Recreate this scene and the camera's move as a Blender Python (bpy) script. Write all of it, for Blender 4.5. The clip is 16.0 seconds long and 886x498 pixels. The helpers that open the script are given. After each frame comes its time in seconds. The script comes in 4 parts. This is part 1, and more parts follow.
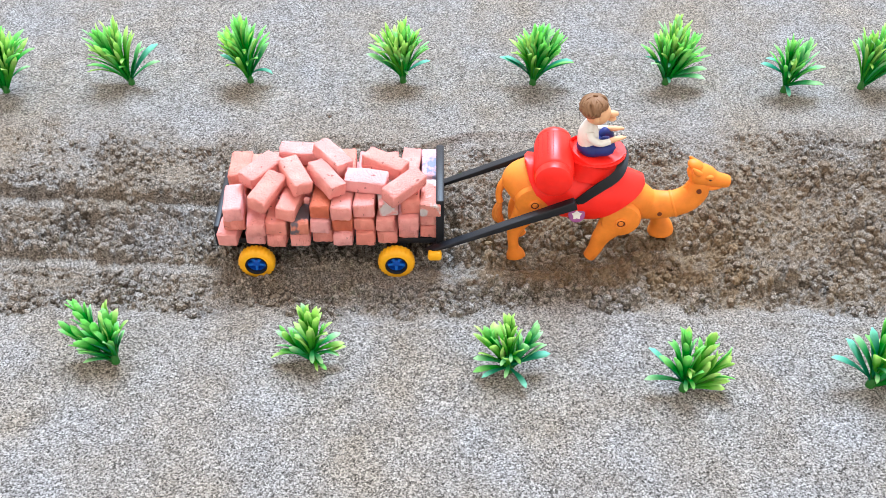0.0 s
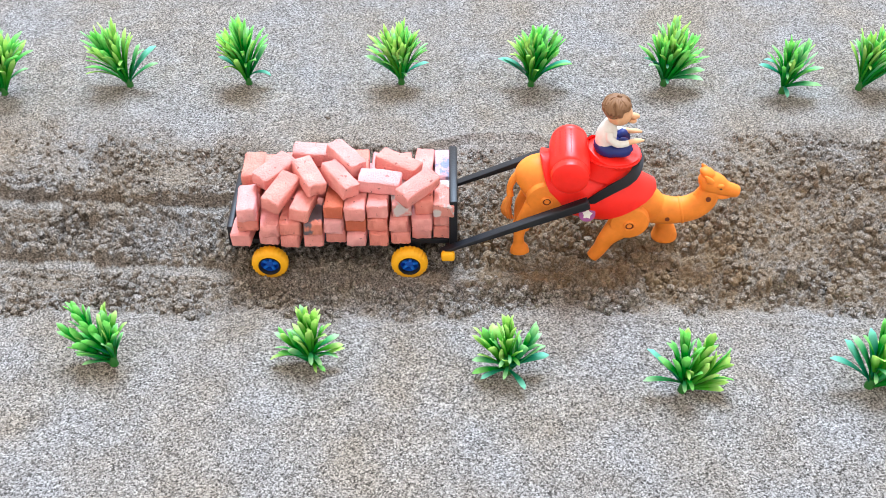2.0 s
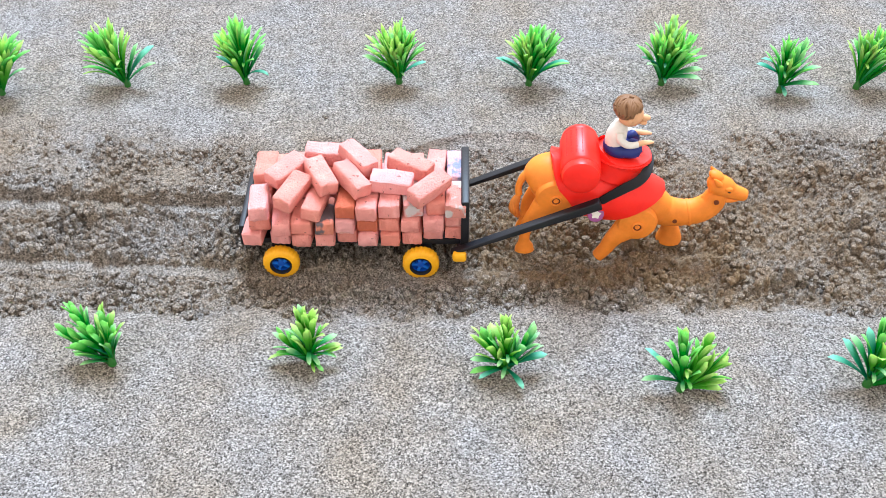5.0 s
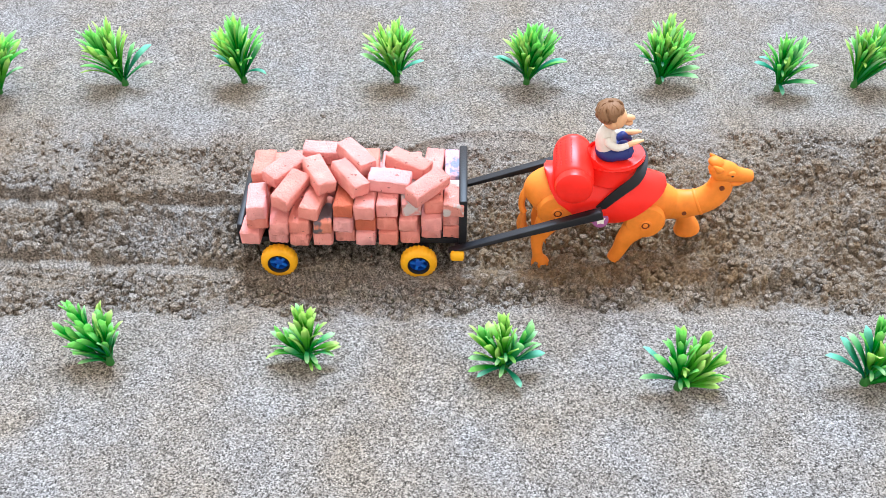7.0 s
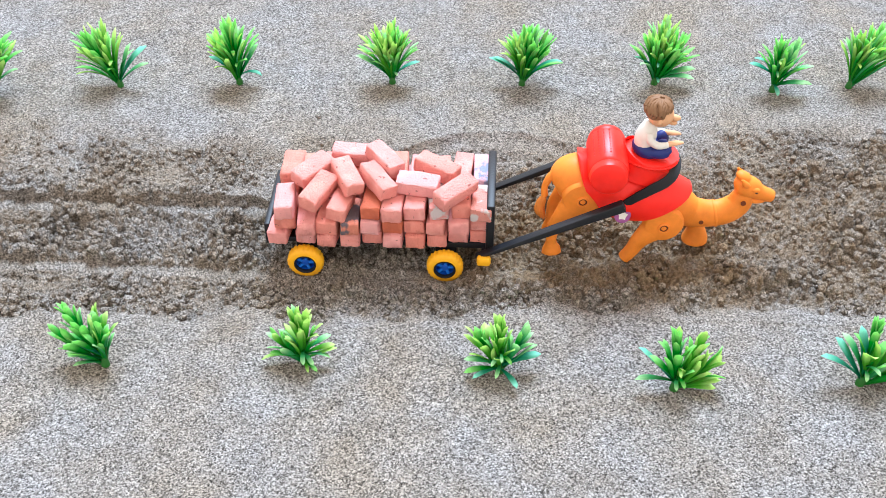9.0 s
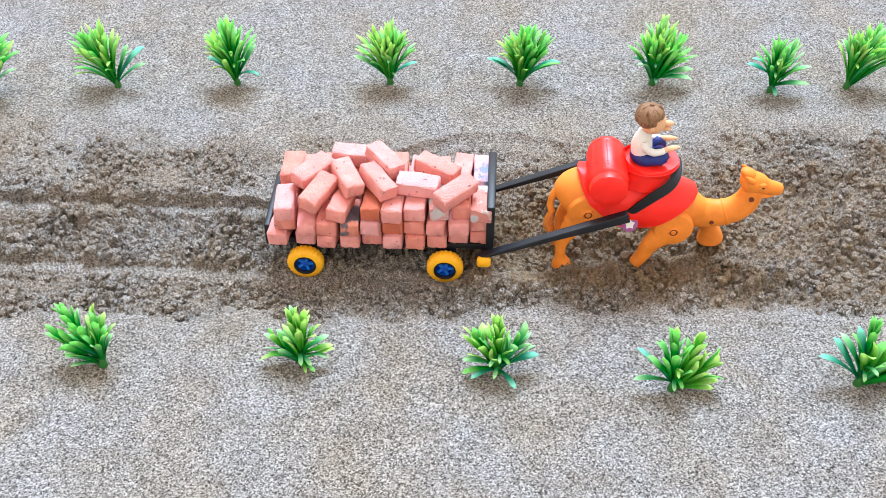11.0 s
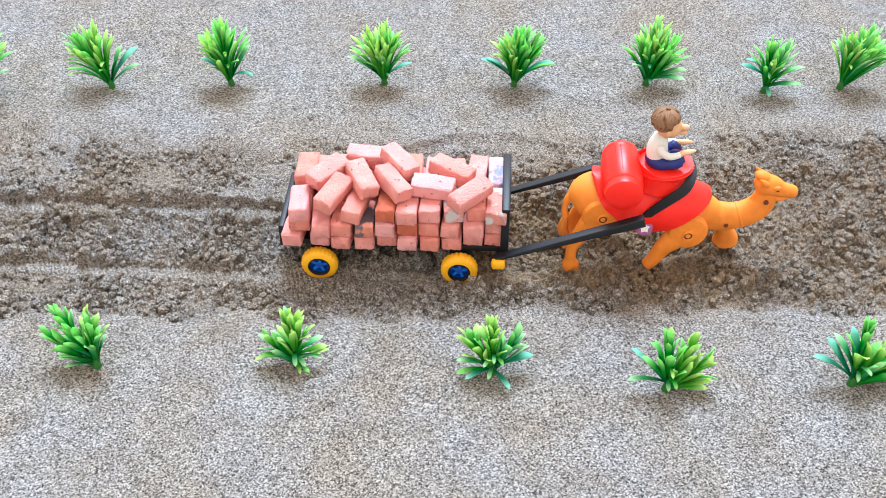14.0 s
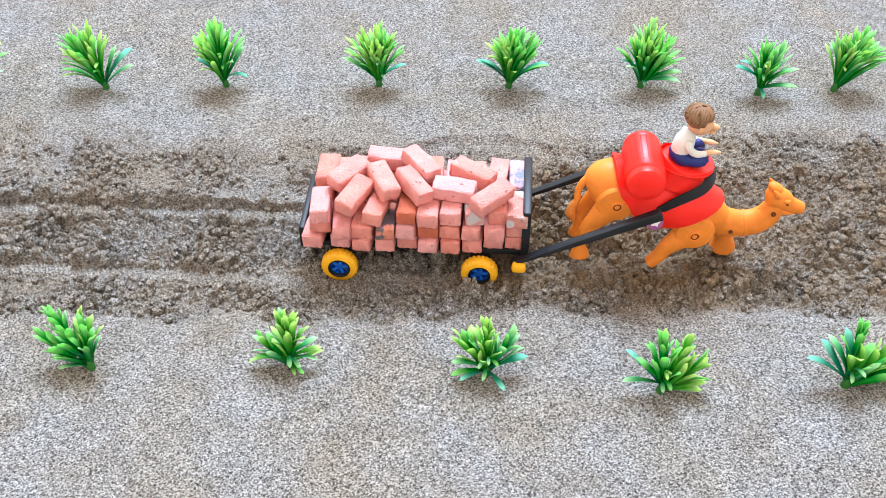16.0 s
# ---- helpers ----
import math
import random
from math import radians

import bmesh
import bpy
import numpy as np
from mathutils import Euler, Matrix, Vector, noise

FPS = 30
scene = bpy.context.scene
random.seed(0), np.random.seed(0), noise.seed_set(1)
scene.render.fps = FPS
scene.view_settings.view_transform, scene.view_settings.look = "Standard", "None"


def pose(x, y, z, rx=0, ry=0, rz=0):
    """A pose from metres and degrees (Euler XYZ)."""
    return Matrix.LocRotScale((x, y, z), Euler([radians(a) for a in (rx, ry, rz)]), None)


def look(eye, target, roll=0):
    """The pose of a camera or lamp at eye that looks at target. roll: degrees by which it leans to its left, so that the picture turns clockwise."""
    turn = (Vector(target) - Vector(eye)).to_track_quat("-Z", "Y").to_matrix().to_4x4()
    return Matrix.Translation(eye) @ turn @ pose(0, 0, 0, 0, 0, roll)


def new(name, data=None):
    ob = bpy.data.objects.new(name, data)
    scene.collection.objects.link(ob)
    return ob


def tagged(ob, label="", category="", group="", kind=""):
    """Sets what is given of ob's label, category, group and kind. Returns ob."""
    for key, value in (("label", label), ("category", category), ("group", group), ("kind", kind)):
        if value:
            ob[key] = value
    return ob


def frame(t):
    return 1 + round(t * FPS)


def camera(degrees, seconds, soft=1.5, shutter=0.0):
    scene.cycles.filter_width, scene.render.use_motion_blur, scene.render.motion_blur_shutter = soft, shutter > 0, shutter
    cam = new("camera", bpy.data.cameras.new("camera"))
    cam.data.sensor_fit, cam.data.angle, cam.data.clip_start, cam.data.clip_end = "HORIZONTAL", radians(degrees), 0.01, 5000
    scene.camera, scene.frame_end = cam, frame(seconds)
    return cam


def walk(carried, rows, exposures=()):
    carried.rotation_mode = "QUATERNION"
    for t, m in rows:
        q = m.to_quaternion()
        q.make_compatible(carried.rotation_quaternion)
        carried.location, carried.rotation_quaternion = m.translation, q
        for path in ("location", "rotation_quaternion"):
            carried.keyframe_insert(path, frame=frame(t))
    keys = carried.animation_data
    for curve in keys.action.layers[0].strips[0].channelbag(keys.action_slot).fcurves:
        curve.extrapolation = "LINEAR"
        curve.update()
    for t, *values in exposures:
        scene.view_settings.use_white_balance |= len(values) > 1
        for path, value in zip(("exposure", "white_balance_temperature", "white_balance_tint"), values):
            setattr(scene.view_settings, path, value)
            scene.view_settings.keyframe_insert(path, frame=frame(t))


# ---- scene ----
cam = camera(42, 16.0, soft=0.6)

# seconds, and the small pan, tilt and roll of a camera that stands 1.02 m from the toy and looks down at 42 degrees
CAMERA_ROWS = [
    (0, 0, 0, 0), (0.5, 0.001, 0.034, -0.022), (1, -0.005, 0.057, -0.045), (1.5, -0.033, 0.075, -0.081), (2, -0.066, 0.076, -0.095),
    (2.5, -0.085, 0.072, -0.101), (3, -0.105, 0.07, -0.122), (3.5, -0.124, 0.061, -0.152), (4, -0.158, 0.055, -0.165), (6.5, -0.177, 0.019, -0.193),
    (7, -0.274, -0.013, -0.216), (7.5, -0.351, -0.008, -0.234), (8, -0.407, 0.011, -0.253), (8.5, -0.473, 0.032, -0.264), (9, -0.484, 0.042, -0.291),
    (11.5, -0.634, 0.066, -0.312), (12, -0.685, 0.061, -0.318), (12.5, -0.736, 0.048, -0.344), (13, -0.79, 0.051, -0.361), (13.5, -0.815, 0.068, -0.368),
    (14, -0.87, 0.092, -0.355), (14.5, -0.961, 0.108, -0.339), (15, -1.034, 0.117, -0.335), (15.5, -1.1, 0.128, -0.336), (16, -1.139, 0.161, -0.33),]
STAND = pose(0, -1.02 * math.cos(radians(42)), 1.02 * math.sin(radians(42)), 48, 0, 0)
walk(cam, [(t, STAND @ pose(0, 0, 0, 0, a, 0) @ pose(0, 0, 0, b, 0, 0) @ pose(0, 0, 0, 0, 0, c)) for t, a, b, c in CAMERA_ROWS],
     exposures=[(0, 0.93, 5680, 11), (16, 0.93, 5680, 11)])

# ---- light: soft daylight from a bright sky behind the toy ----
world = bpy.data.worlds.new("sky")
scene.world = world
world.use_nodes = True
wn = world.node_tree
sky = wn.nodes.new("ShaderNodeTexSky")
sky.sky_type = "NISHITA"
sky.sun_disc = False
sky.sun_elevation, sky.sun_rotation = radians(59), radians(7)
sky.dust_density, sky.ozone_density = 1.5, 2.0
haze = wn.nodes.new("ShaderNodeMix")  # an overcast sky: most of its blue is washed out
haze.data_type, haze.inputs[0].default_value, haze.inputs[7].default_value = "RGBA", 0.80, (9.6, 7.9, 6.0, 1)
wn.links.new(sky.outputs[0], haze.inputs[6])
wn.links.new(haze.outputs[2], wn.nodes["Background"].inputs[0])
wn.nodes["Background"].inputs[1].default_value = 0.103
sun = new("sun", bpy.data.lights.new("sun", "SUN"))
sun.data.energy, sun.data.angle, sun.data.color = 3.1, radians(25), (0.745, 0.885, 1.0)
sun.matrix_world = look((0.1, 0.84, 1.42), (0, 0, 0))


# ---- materials ----
def shader(name, rough=0.5, metal=0.0):
    m = bpy.data.materials.new(name)
    m.use_nodes = True
    b = m.node_tree.nodes["Principled BSDF"]
    b.inputs["Roughness"].default_value, b.inputs["Metallic"].default_value = rough, metal
    return m, m.node_tree.nodes, m.node_tree.links, b


def noise_node(n, l, scale, detail=3.0, rough=0.6, coords=None):
    t = n.new("ShaderNodeTexNoise")
    t.inputs["Scale"].default_value, t.inputs["Detail"].default_value, t.inputs["Roughness"].default_value = scale, detail, rough
    if coords is not None:
        l.new(coords, t.inputs["Vector"])
    return t


def ramp_node(n, l, source, stops):
    r = n.new("ShaderNodeValToRGB")
    while len(r.color_ramp.elements) < len(stops):
        r.color_ramp.elements.new(0.5)
    for e, (p, c) in zip(r.color_ramp.elements, stops):
        e.position, e.color = p, (*c, 1)
    l.new(source, r.inputs[0])
    return r


def mix_node(n, l, kind, fac, a, b):
    m = n.new("ShaderNodeMix")
    m.data_type, m.blend_type = "RGBA", kind
    for socket, value in ((m.inputs[0], fac), (m.inputs[6], a), (m.inputs[7], b)):
        if hasattr(value, "is_linked"):
            l.new(value, socket)
        else:
            socket.default_value = value if isinstance(value, float) else (*value, 1)
    return m.outputs[2]


def bump_node(n, l, b, height, strength, distance):
    k = n.new("ShaderNodeBump")
    k.inputs["Strength"].default_value, k.inputs["Distance"].default_value = strength, distance
    l.new(height, k.inputs["Height"])
    l.new(k.outputs[0], b.inputs["Normal"])


def plastic(name, color, rough, wear=0.12, bump=0.15):
    """Moulded toy plastic: faint mottling, rubbed and dusty places, a slight grain."""
    m, n, l, b = shader(name, rough)
    b.inputs["Specular IOR Level"].default_value = 0.35
    at = n.new("ShaderNodeTexCoord").outputs["Object"]
    big, small = noise_node(n, l, 45, 4, 0.6, at), noise_node(n, l, 700, 2, 0.5, at)
    dark = tuple(c * (1 - wear * 1.6) for c in color)
    light = tuple(min(1, c * (1 + wear) + wear * 0.05) for c in color)
    l.new(ramp_node(n, l, big.outputs[0], [(0.3, dark), (0.7, light)]).outputs[0], b.inputs["Base Color"])
    r = n.new("ShaderNodeMapRange")
    r.inputs[3].default_value, r.inputs[4].default_value = max(0.05, rough - 0.1), min(1, rough + 0.15)
    l.new(big.outputs[0], r.inputs[0])
    l.new(r.outputs[0], b.inputs["Roughness"])
    bump_node(n, l, b, small.outputs[0], bump, 0.0003)
    return m


def sand_material():
    """Grains of many greys over finer grit; damp sand is browner, darker and more even."""
    m, n, l, b = shader("sand", 0.93)
    at = n.new("ShaderNodeTexCoord").outputs["Object"]
    cells = n.new("ShaderNodeTexVoronoi")
    cells.inputs["Scale"].default_value = 880
    l.new(at, cells.inputs["Vector"])
    pick = n.new("ShaderNodeSeparateColor")
    l.new(cells.outputs["Color"], pick.inputs[0])
    clots, patch, veil = noise_node(n, l, 560, 3, 0.65, at), noise_node(n, l, 9, 5, 0.6, at), noise_node(n, l, 38, 4, 0.6, at)
    colour = ramp_node(n, l, pick.outputs[0], [(0.0, (0.055, 0.051, 0.046)), (0.24, (0.185, 0.175, 0.162)), (0.6, (0.315, 0.300, 0.282)), (1.0, (0.42, 0.405, 0.385))])
    specks = ramp_node(n, l, clots.outputs[0], [(0.36, (0.26, 0.24, 0.22)), (0.50, (1, 1, 1)), (0.64, (1.5, 1.48, 1.45))])
    c = mix_node(n, l, "MULTIPLY", 0.85, colour.outputs[0], specks.outputs[0])
    # bluish and brownish shading, painted into the sand as soft random patches
    tint = ramp_node(n, l, patch.outputs[0], [(0.36, (0.93, 0.86, 0.76)), (0.62, (0.98, 1.0, 1.04))])
    c = mix_node(n, l, "MULTIPLY", 1.0, c, tint.outputs[0])
    blotch = ramp_node(n, l, veil.outputs[0], [(0.36, (0.88, 0.86, 0.83)), (0.62, (1.05, 1.05, 1.05))])
    c = mix_node(n, l, "MULTIPLY", 1.0, c, blotch.outputs[0])
    damp = n.new("ShaderNodeAttribute")
    damp.attribute_name = "damp"
    calm = n.new("ShaderNodeMath")
    calm.operation = "MULTIPLY"
    calm.inputs[1].default_value = 0.42
    l.new(damp.outputs["Fac"], calm.inputs[0])
    c = mix_node(n, l, "MIX", calm.outputs[0], c, (0.40, 0.365, 0.31))
    c = mix_node(n, l, "MULTIPLY", damp.outputs["Fac"], c, (0.72, 0.56, 0.38))
    l.new(c, b.inputs["Base Color"])
    b.inputs["Specular IOR Level"].default_value = 0.25
    rise = n.new("ShaderNodeMath")
    rise.operation = "MULTIPLY_ADD"
    l.new(cells.outputs["Distance"], rise.inputs[0])
    rise.inputs[1].default_value = -0.55
    l.new(noise_node(n, l, 480, 4, 0.7, at).outputs[0], rise.inputs[2])
    bump_node(n, l, b, rise.outputs[0], 0.9, 0.0017)
    return m


def brick_material(name, color, burnt=None, pale=None):
    m, n, l, b = shader(name, 0.9)
    at = n.new("ShaderNodeTexCoord").outputs["Object"]
    own = n.new("ShaderNodeObjectInfo").outputs["Random"]
    shift = n.new("ShaderNodeVectorMath")
    shift.operation = "MULTIPLY_ADD"
    l.new(own, shift.inputs[0])
    shift.inputs[1].default_value = (3, 5, 7)
    l.new(at, shift.inputs[2])
    here = shift.outputs[0]
    patch, grain, pits = noise_node(n, l, 55, 4, 0.6, here), noise_node(n, l, 900, 3, 0.7, here), noise_node(n, l, 230, 2, 0.5, here)
    c = ramp_node(n, l, patch.outputs[0], [(0.3, tuple(v * 0.88 for v in color)), (0.55, color), (0.75, tuple(min(1, v * 1.12 + 0.06) for v in color))]).outputs[0]
    own_tone = ramp_node(n, l, own, [(0.0, (0.97, 0.82, 0.70)), (0.5, (1, 1, 1)), (1.0, (1.05, 1.22, 1.34))]).outputs[0]
    c = mix_node(n, l, "MULTIPLY", 1.0, c, own_tone)
    # pits have no depth: their shade is painted as dark specks
    hole = ramp_node(n, l, pits.outputs[0], [(0.27, (0.2, 0.15, 0.13)), (0.32, (1, 1, 1))]).outputs[0]
    c = mix_node(n, l, "MULTIPLY", 0.7, c, hole)
    if burnt or pale:
        stain = noise_node(n, l, 48, 3, 0.55, here)
        mask = ramp_node(n, l, stain.outputs[0], [(0.52, (0, 0, 0)), (0.57, (1, 1, 1))]).outputs[0]
        c = mix_node(n, l, "MIX", mask, c, burnt or pale)
    l.new(c, b.inputs["Base Color"])
    lumpy = n.new("ShaderNodeMath")
    lumpy.operation = "MULTIPLY_ADD"
    lumpy.inputs[1].default_value = 0.45
    l.new(grain.outputs[0], lumpy.inputs[0])
    l.new(noise_node(n, l, 420, 3, 0.7, here).outputs[0], lumpy.inputs[2])
    bump_node(n, l, b, lumpy.outputs[0], 0.9, 0.0030)
    return m


def leaf_material(name, low, mid, tip, tip_at=0.78):
    """Dyed plastic leaf, dark at its foot and pale at its tip; the dye follows the leaf's own length."""
    m, n, l, b = shader(name, 0.42)
    uv = n.new("ShaderNodeUVMap")
    uv.uv_map = "along"
    split = n.new("ShaderNodeSeparateXYZ")
    l.new(uv.outputs[0], split.inputs[0])
    own = n.new("ShaderNodeObjectInfo").outputs["Random"]
    at = n.new("ShaderNodeTexCoord").outputs["Object"]
    streak = noise_node(n, l, 260, 3, 0.6, at)
    add = n.new("ShaderNodeMath")
    add.operation = "MULTIPLY_ADD"
    l.new(streak.outputs[0], add.inputs[0])
    add.inputs[1].default_value = 0.15
    l.new(split.outputs["Y"], add.inputs[2])
    add2 = n.new("ShaderNodeMath")
    add2.operation = "MULTIPLY_ADD"
    l.new(own, add2.inputs[0])
    add2.inputs[1].default_value = 0.15
    l.new(add.outputs[0], add2.inputs[2])
    c = ramp_node(n, l, add2.outputs[0], [(0.34, low), (0.72, mid), (tip_at + 0.24, tip), (1.0, tuple(min(1, v * 1.15) for v in tip))])
    l.new(c.outputs[0], b.inputs["Base Color"])
    b.inputs["Specular IOR Level"].default_value = 0.25
    through_light = n.new("ShaderNodeBsdfTranslucent")
    l.new(c.outputs[0], through_light.inputs[0])
    both = n.new("ShaderNodeMixShader")
    both.inputs[0].default_value = 0.45
    l.new(b.outputs[0], both.inputs[1])
    l.new(through_light.outputs[0], both.inputs[2])
    l.new(both.outputs[0], n["Material Output"].inputs[0])
    bump_node(n, l, b, streak.outputs[0], 0.25, 0.0004)
    return m


SAND = sand_material()
BRICK = brick_material("pink_brick", (0.92, 0.365, 0.325))
BRICK_PALE = brick_material("pale_brick", (0.858, 0.394, 0.371), pale=(0.74, 0.66, 0.66))
BRICK_DARK = brick_material("scorched_brick", (0.74, 0.215, 0.130), burnt=(0.17, 0.14, 0.16))
BRICK_LILAC = brick_material("lilac_brick", (0.860, 0.487, 0.538), burnt=(0.30, 0.34, 0.48))
BRICK_RED = brick_material("dark_red_brick", (0.66, 0.165, 0.085))
CAMEL = plastic("orange_plastic", (0.84, 0.245, 0.018), 0.5)
# darkened orange: shade inside the screw holes, painted on discs
CAMEL_SHADE = plastic("recess_shade", (0.16, 0.04, 0.01), 0.7)
TUFT = plastic("brown_plastic", (0.62, 0.19, 0.02), 0.6)
RED = plastic("red_plastic", (0.95, 0.016, 0.005), 0.34, 0.08)
# darkened red that paints the shade inside the pin holes
RED_SHADE = plastic("pin_hole_shade", (0.30, 0.006, 0.004), 0.5)
BLACK = plastic("black_painted_wood", (0.006, 0.007, 0.011), 0.42, 0.12, 0.5)
STRAP = plastic("black_strap", (0.006, 0.007, 0.010), 0.6, 0.10, 0.6)
YELLOW = plastic("yellow_plastic", (0.95, 0.46, 0.002), 0.4, 0.08)
BLUE = plastic("blue_plastic", (0.008, 0.085, 0.48), 0.3)
BLUE_LIGHT = plastic("bright_blue_plastic", (0.02, 0.17, 0.70), 0.25)
WHITE = plastic("white_plastic", (0.78, 0.76, 0.70), 0.45)
NAVY = plastic("navy_plastic", (0.010, 0.022, 0.16), 0.4)
BEIGE = plastic("beige_plastic", (0.74, 0.42, 0.22), 0.5)
BROWN = plastic("hair_brown_plastic", (0.23, 0.12, 0.055), 0.6)
PURPLE = plastic("purple_print", (0.35, 0.10, 0.30), 0.5)
EYE = plastic("eye_shade", (0.01, 0.008, 0.006), 0.3)
LEAF = leaf_material("green_leaf", (0.008, 0.24, 0.014), (0.016, 0.44, 0.026), (0.34, 0.78, 0.22), 0.78)
LEAF_LIME = leaf_material("lime_leaf", (0.012, 0.28, 0.012), (0.12, 0.52, 0.024), (0.58, 0.84, 0.26), 0.80)
LEAF_MINT = leaf_material("mint_leaf", (0.010, 0.26, 0.050), (0.08, 0.50, 0.17), (0.50, 0.84, 0.44), 0.80)
LEAF_TEAL = leaf_material("teal_leaf", (0.010, 0.22, 0.09), (0.04, 0.40, 0.24), (0.28, 0.70, 0.52), 0.80)



# ---- mesh helpers ----
def part(name, bm, material, parent=None, label="", m=None, smooth=True):
    """Links a bmesh as one mesh object, under a thing where one is given."""
    me = bpy.data.meshes.new(name)
    bmesh.ops.recalc_face_normals(bm, faces=bm.faces)
    bm.to_mesh(me)
    bm.free()
    for mat in (material if isinstance(material, (list, tuple)) else [material]):
        me.materials.append(mat)
    if smooth:
        me.polygons.foreach_set("use_smooth", [True] * len(me.polygons))
        me.set_sharp_from_angle(angle=radians(42))
    ob = new(name, me)
    ob.parent = parent
    if m is not None:
        ob.matrix_basis = m
    if label:
        tagged(ob, label)
    return ob


def empty(name, label, category, group="", m=None):
    ob = tagged(new(name), label, category, group)
    ob.empty_display_size = 0.01
    if m is not None:
        ob.matrix_basis = m
    return ob


def rbox(bm, size, m=None, bevel=0.001, segments=2):
    """A bevelled box of that size about the pose m."""
    m = m or Matrix()
    made = bmesh.ops.create_cube(bm, size=1.0, matrix=m @ Matrix.Diagonal((*size, 1)))["verts"]
    edges = list({e for v in made for e in v.link_edges})
    if bevel:
        bmesh.ops.bevel(bm, geom=edges, offset=bevel, segments=segments, affect="EDGES", profile=0.5)


def tube(bm, points, radii, n=18, side=Vector((0, 1, 0)), mat=0):
    """A closed tube through the points; each radius is (across, in the plane of the bend)."""
    points = [Vector(p) for p in points]
    rings = []
    for i, p in enumerate(points):
        tangent = (points[min(i + 1, len(points) - 1)] - points[max(i - 1, 0)]).normalized()
        a = (side - side.dot(tangent) * tangent).normalized()
        b = tangent.cross(a)
        ra, rb = radii[i] if isinstance(radii[i], tuple) else (radii[i], radii[i])
        rings.append([bm.verts.new(p + a * ra * math.cos(2 * math.pi * k / n) + b * rb * math.sin(2 * math.pi * k / n)) for k in range(n)])
    for r, s in zip(rings, rings[1:]):
        for k in range(n):
            bm.faces.new((r[k], r[(k + 1) % n], s[(k + 1) % n], s[k])).material_index = mat
    for r in (rings[0], rings[-1]):
        bm.faces.new(r).material_index = mat


def smooth_path(points, radii, steps=4):
    """Catmull-Rom through points and radii."""
    p = [np.array(tuple(a) + (b if isinstance(b, tuple) else (b, b)), float) for a, b in zip(points, radii)]
    p = [p[0]] + p + [p[-1]]
    out = []
    for i in range(1, len(p) - 2):
        for k in range(steps):
            u = k / steps
            out.append(0.5 * (2 * p[i] + (p[i + 1] - p[i - 1]) * u + (2 * p[i - 1] - 5 * p[i] + 4 * p[i + 1] - p[i + 2]) * u * u
                              + (3 * p[i] - p[i - 1] - 3 * p[i + 1] + p[i + 2]) * u ** 3))
    out.append(p[-2])
    return [tuple(q[:3]) for q in out], [(max(q[3], 1e-4), max(q[4], 1e-4)) for q in out]


def loft(bm, points, radii, steps=4, n=20, side=Vector((0, 1, 0)), mat=0):
    a, b = smooth_path(points, radii, steps)
    tube(bm, a, b, n, side, mat)


def ball(bm, centre, size, turn=None, mat=0, u=16, v=12):
    m = Matrix.Translation(centre) @ (turn or Matrix()) @ Matrix.Diagonal((*size, 1))
    made = bmesh.ops.create_uvsphere(bm, u_segments=u, v_segments=v, radius=1, matrix=m)["verts"]
    for f in {f for w in made for f in w.link_faces}:
        f.material_index = mat


def mm(*points):
    return [tuple(v * 0.001 for v in p) for p in points]


def lathe(bm, profile, n=32, m=None, mat=0):
    """A solid of revolution about y: the profile is (radius, y) from one end to the other."""
    m = m or Matrix()
    rings = [[bm.verts.new(m @ Vector((r * math.cos(2 * math.pi * k / n), y, r * math.sin(2 * math.pi * k / n)))) for k in range(n)] for r, y in profile]
    for r, s in zip(rings, rings[1:]):
        for k in range(n):
            bm.faces.new((r[k], r[(k + 1) % n], s[(k + 1) % n], s[k])).material_index = mat
    for r in (rings[0], rings[-1]):
        bm.faces.new(r).material_index = mat


# ---- the ground: one sheet of sand ----
def lattice(shape, seed):
    return np.random.RandomState(seed).rand(*shape)


def value_noise(x, y, size, seed):
    """Smooth noise in 0..1 with cells of that size."""
    table = lattice((256, 256), seed)
    u, v = x / size + 1000, y / size + 1000
    i, j = np.floor(u).astype(int), np.floor(v).astype(int)
    a, b = u - i, v - j
    a, b = a * a * (3 - 2 * a), b * b * (3 - 2 * b)
    i, j, i2, j2 = i % 256, j % 256, (i + 1) % 256, (j + 1) % 256
    return (table[i, j] * (1 - a) + table[i2, j] * a) * (1 - b) + (table[i, j2] * (1 - a) + table[i2, j2] * a) * b


def step(a, b, x):
    t = np.clip((x - a) / (b - a), 0, 1)
    return t * t * (3 - 2 * t)


def churned(x, y):
    """How far the sand is dug up: 0 on the smooth banks, 1 on the track."""
    wob = (value_noise(x, y, 0.05, 3) - 0.5) * 0.030 + (value_noise(x, y, 0.016, 4) - 0.5) * 0.014
    top = 0.160 + 0.030 * step(-0.15, -0.40, x) + 0.012 * step(0.1, 0.4, x)
    low = -0.076 - 0.006 * step(0.05, -0.10, x) * step(-0.40, -0.25, x) - 0.010 * step(0.10, 0.25, x)
    return step(low - 0.010, low + 0.016, y + wob) * step(top + 0.016, top - 0.022, y + wob)


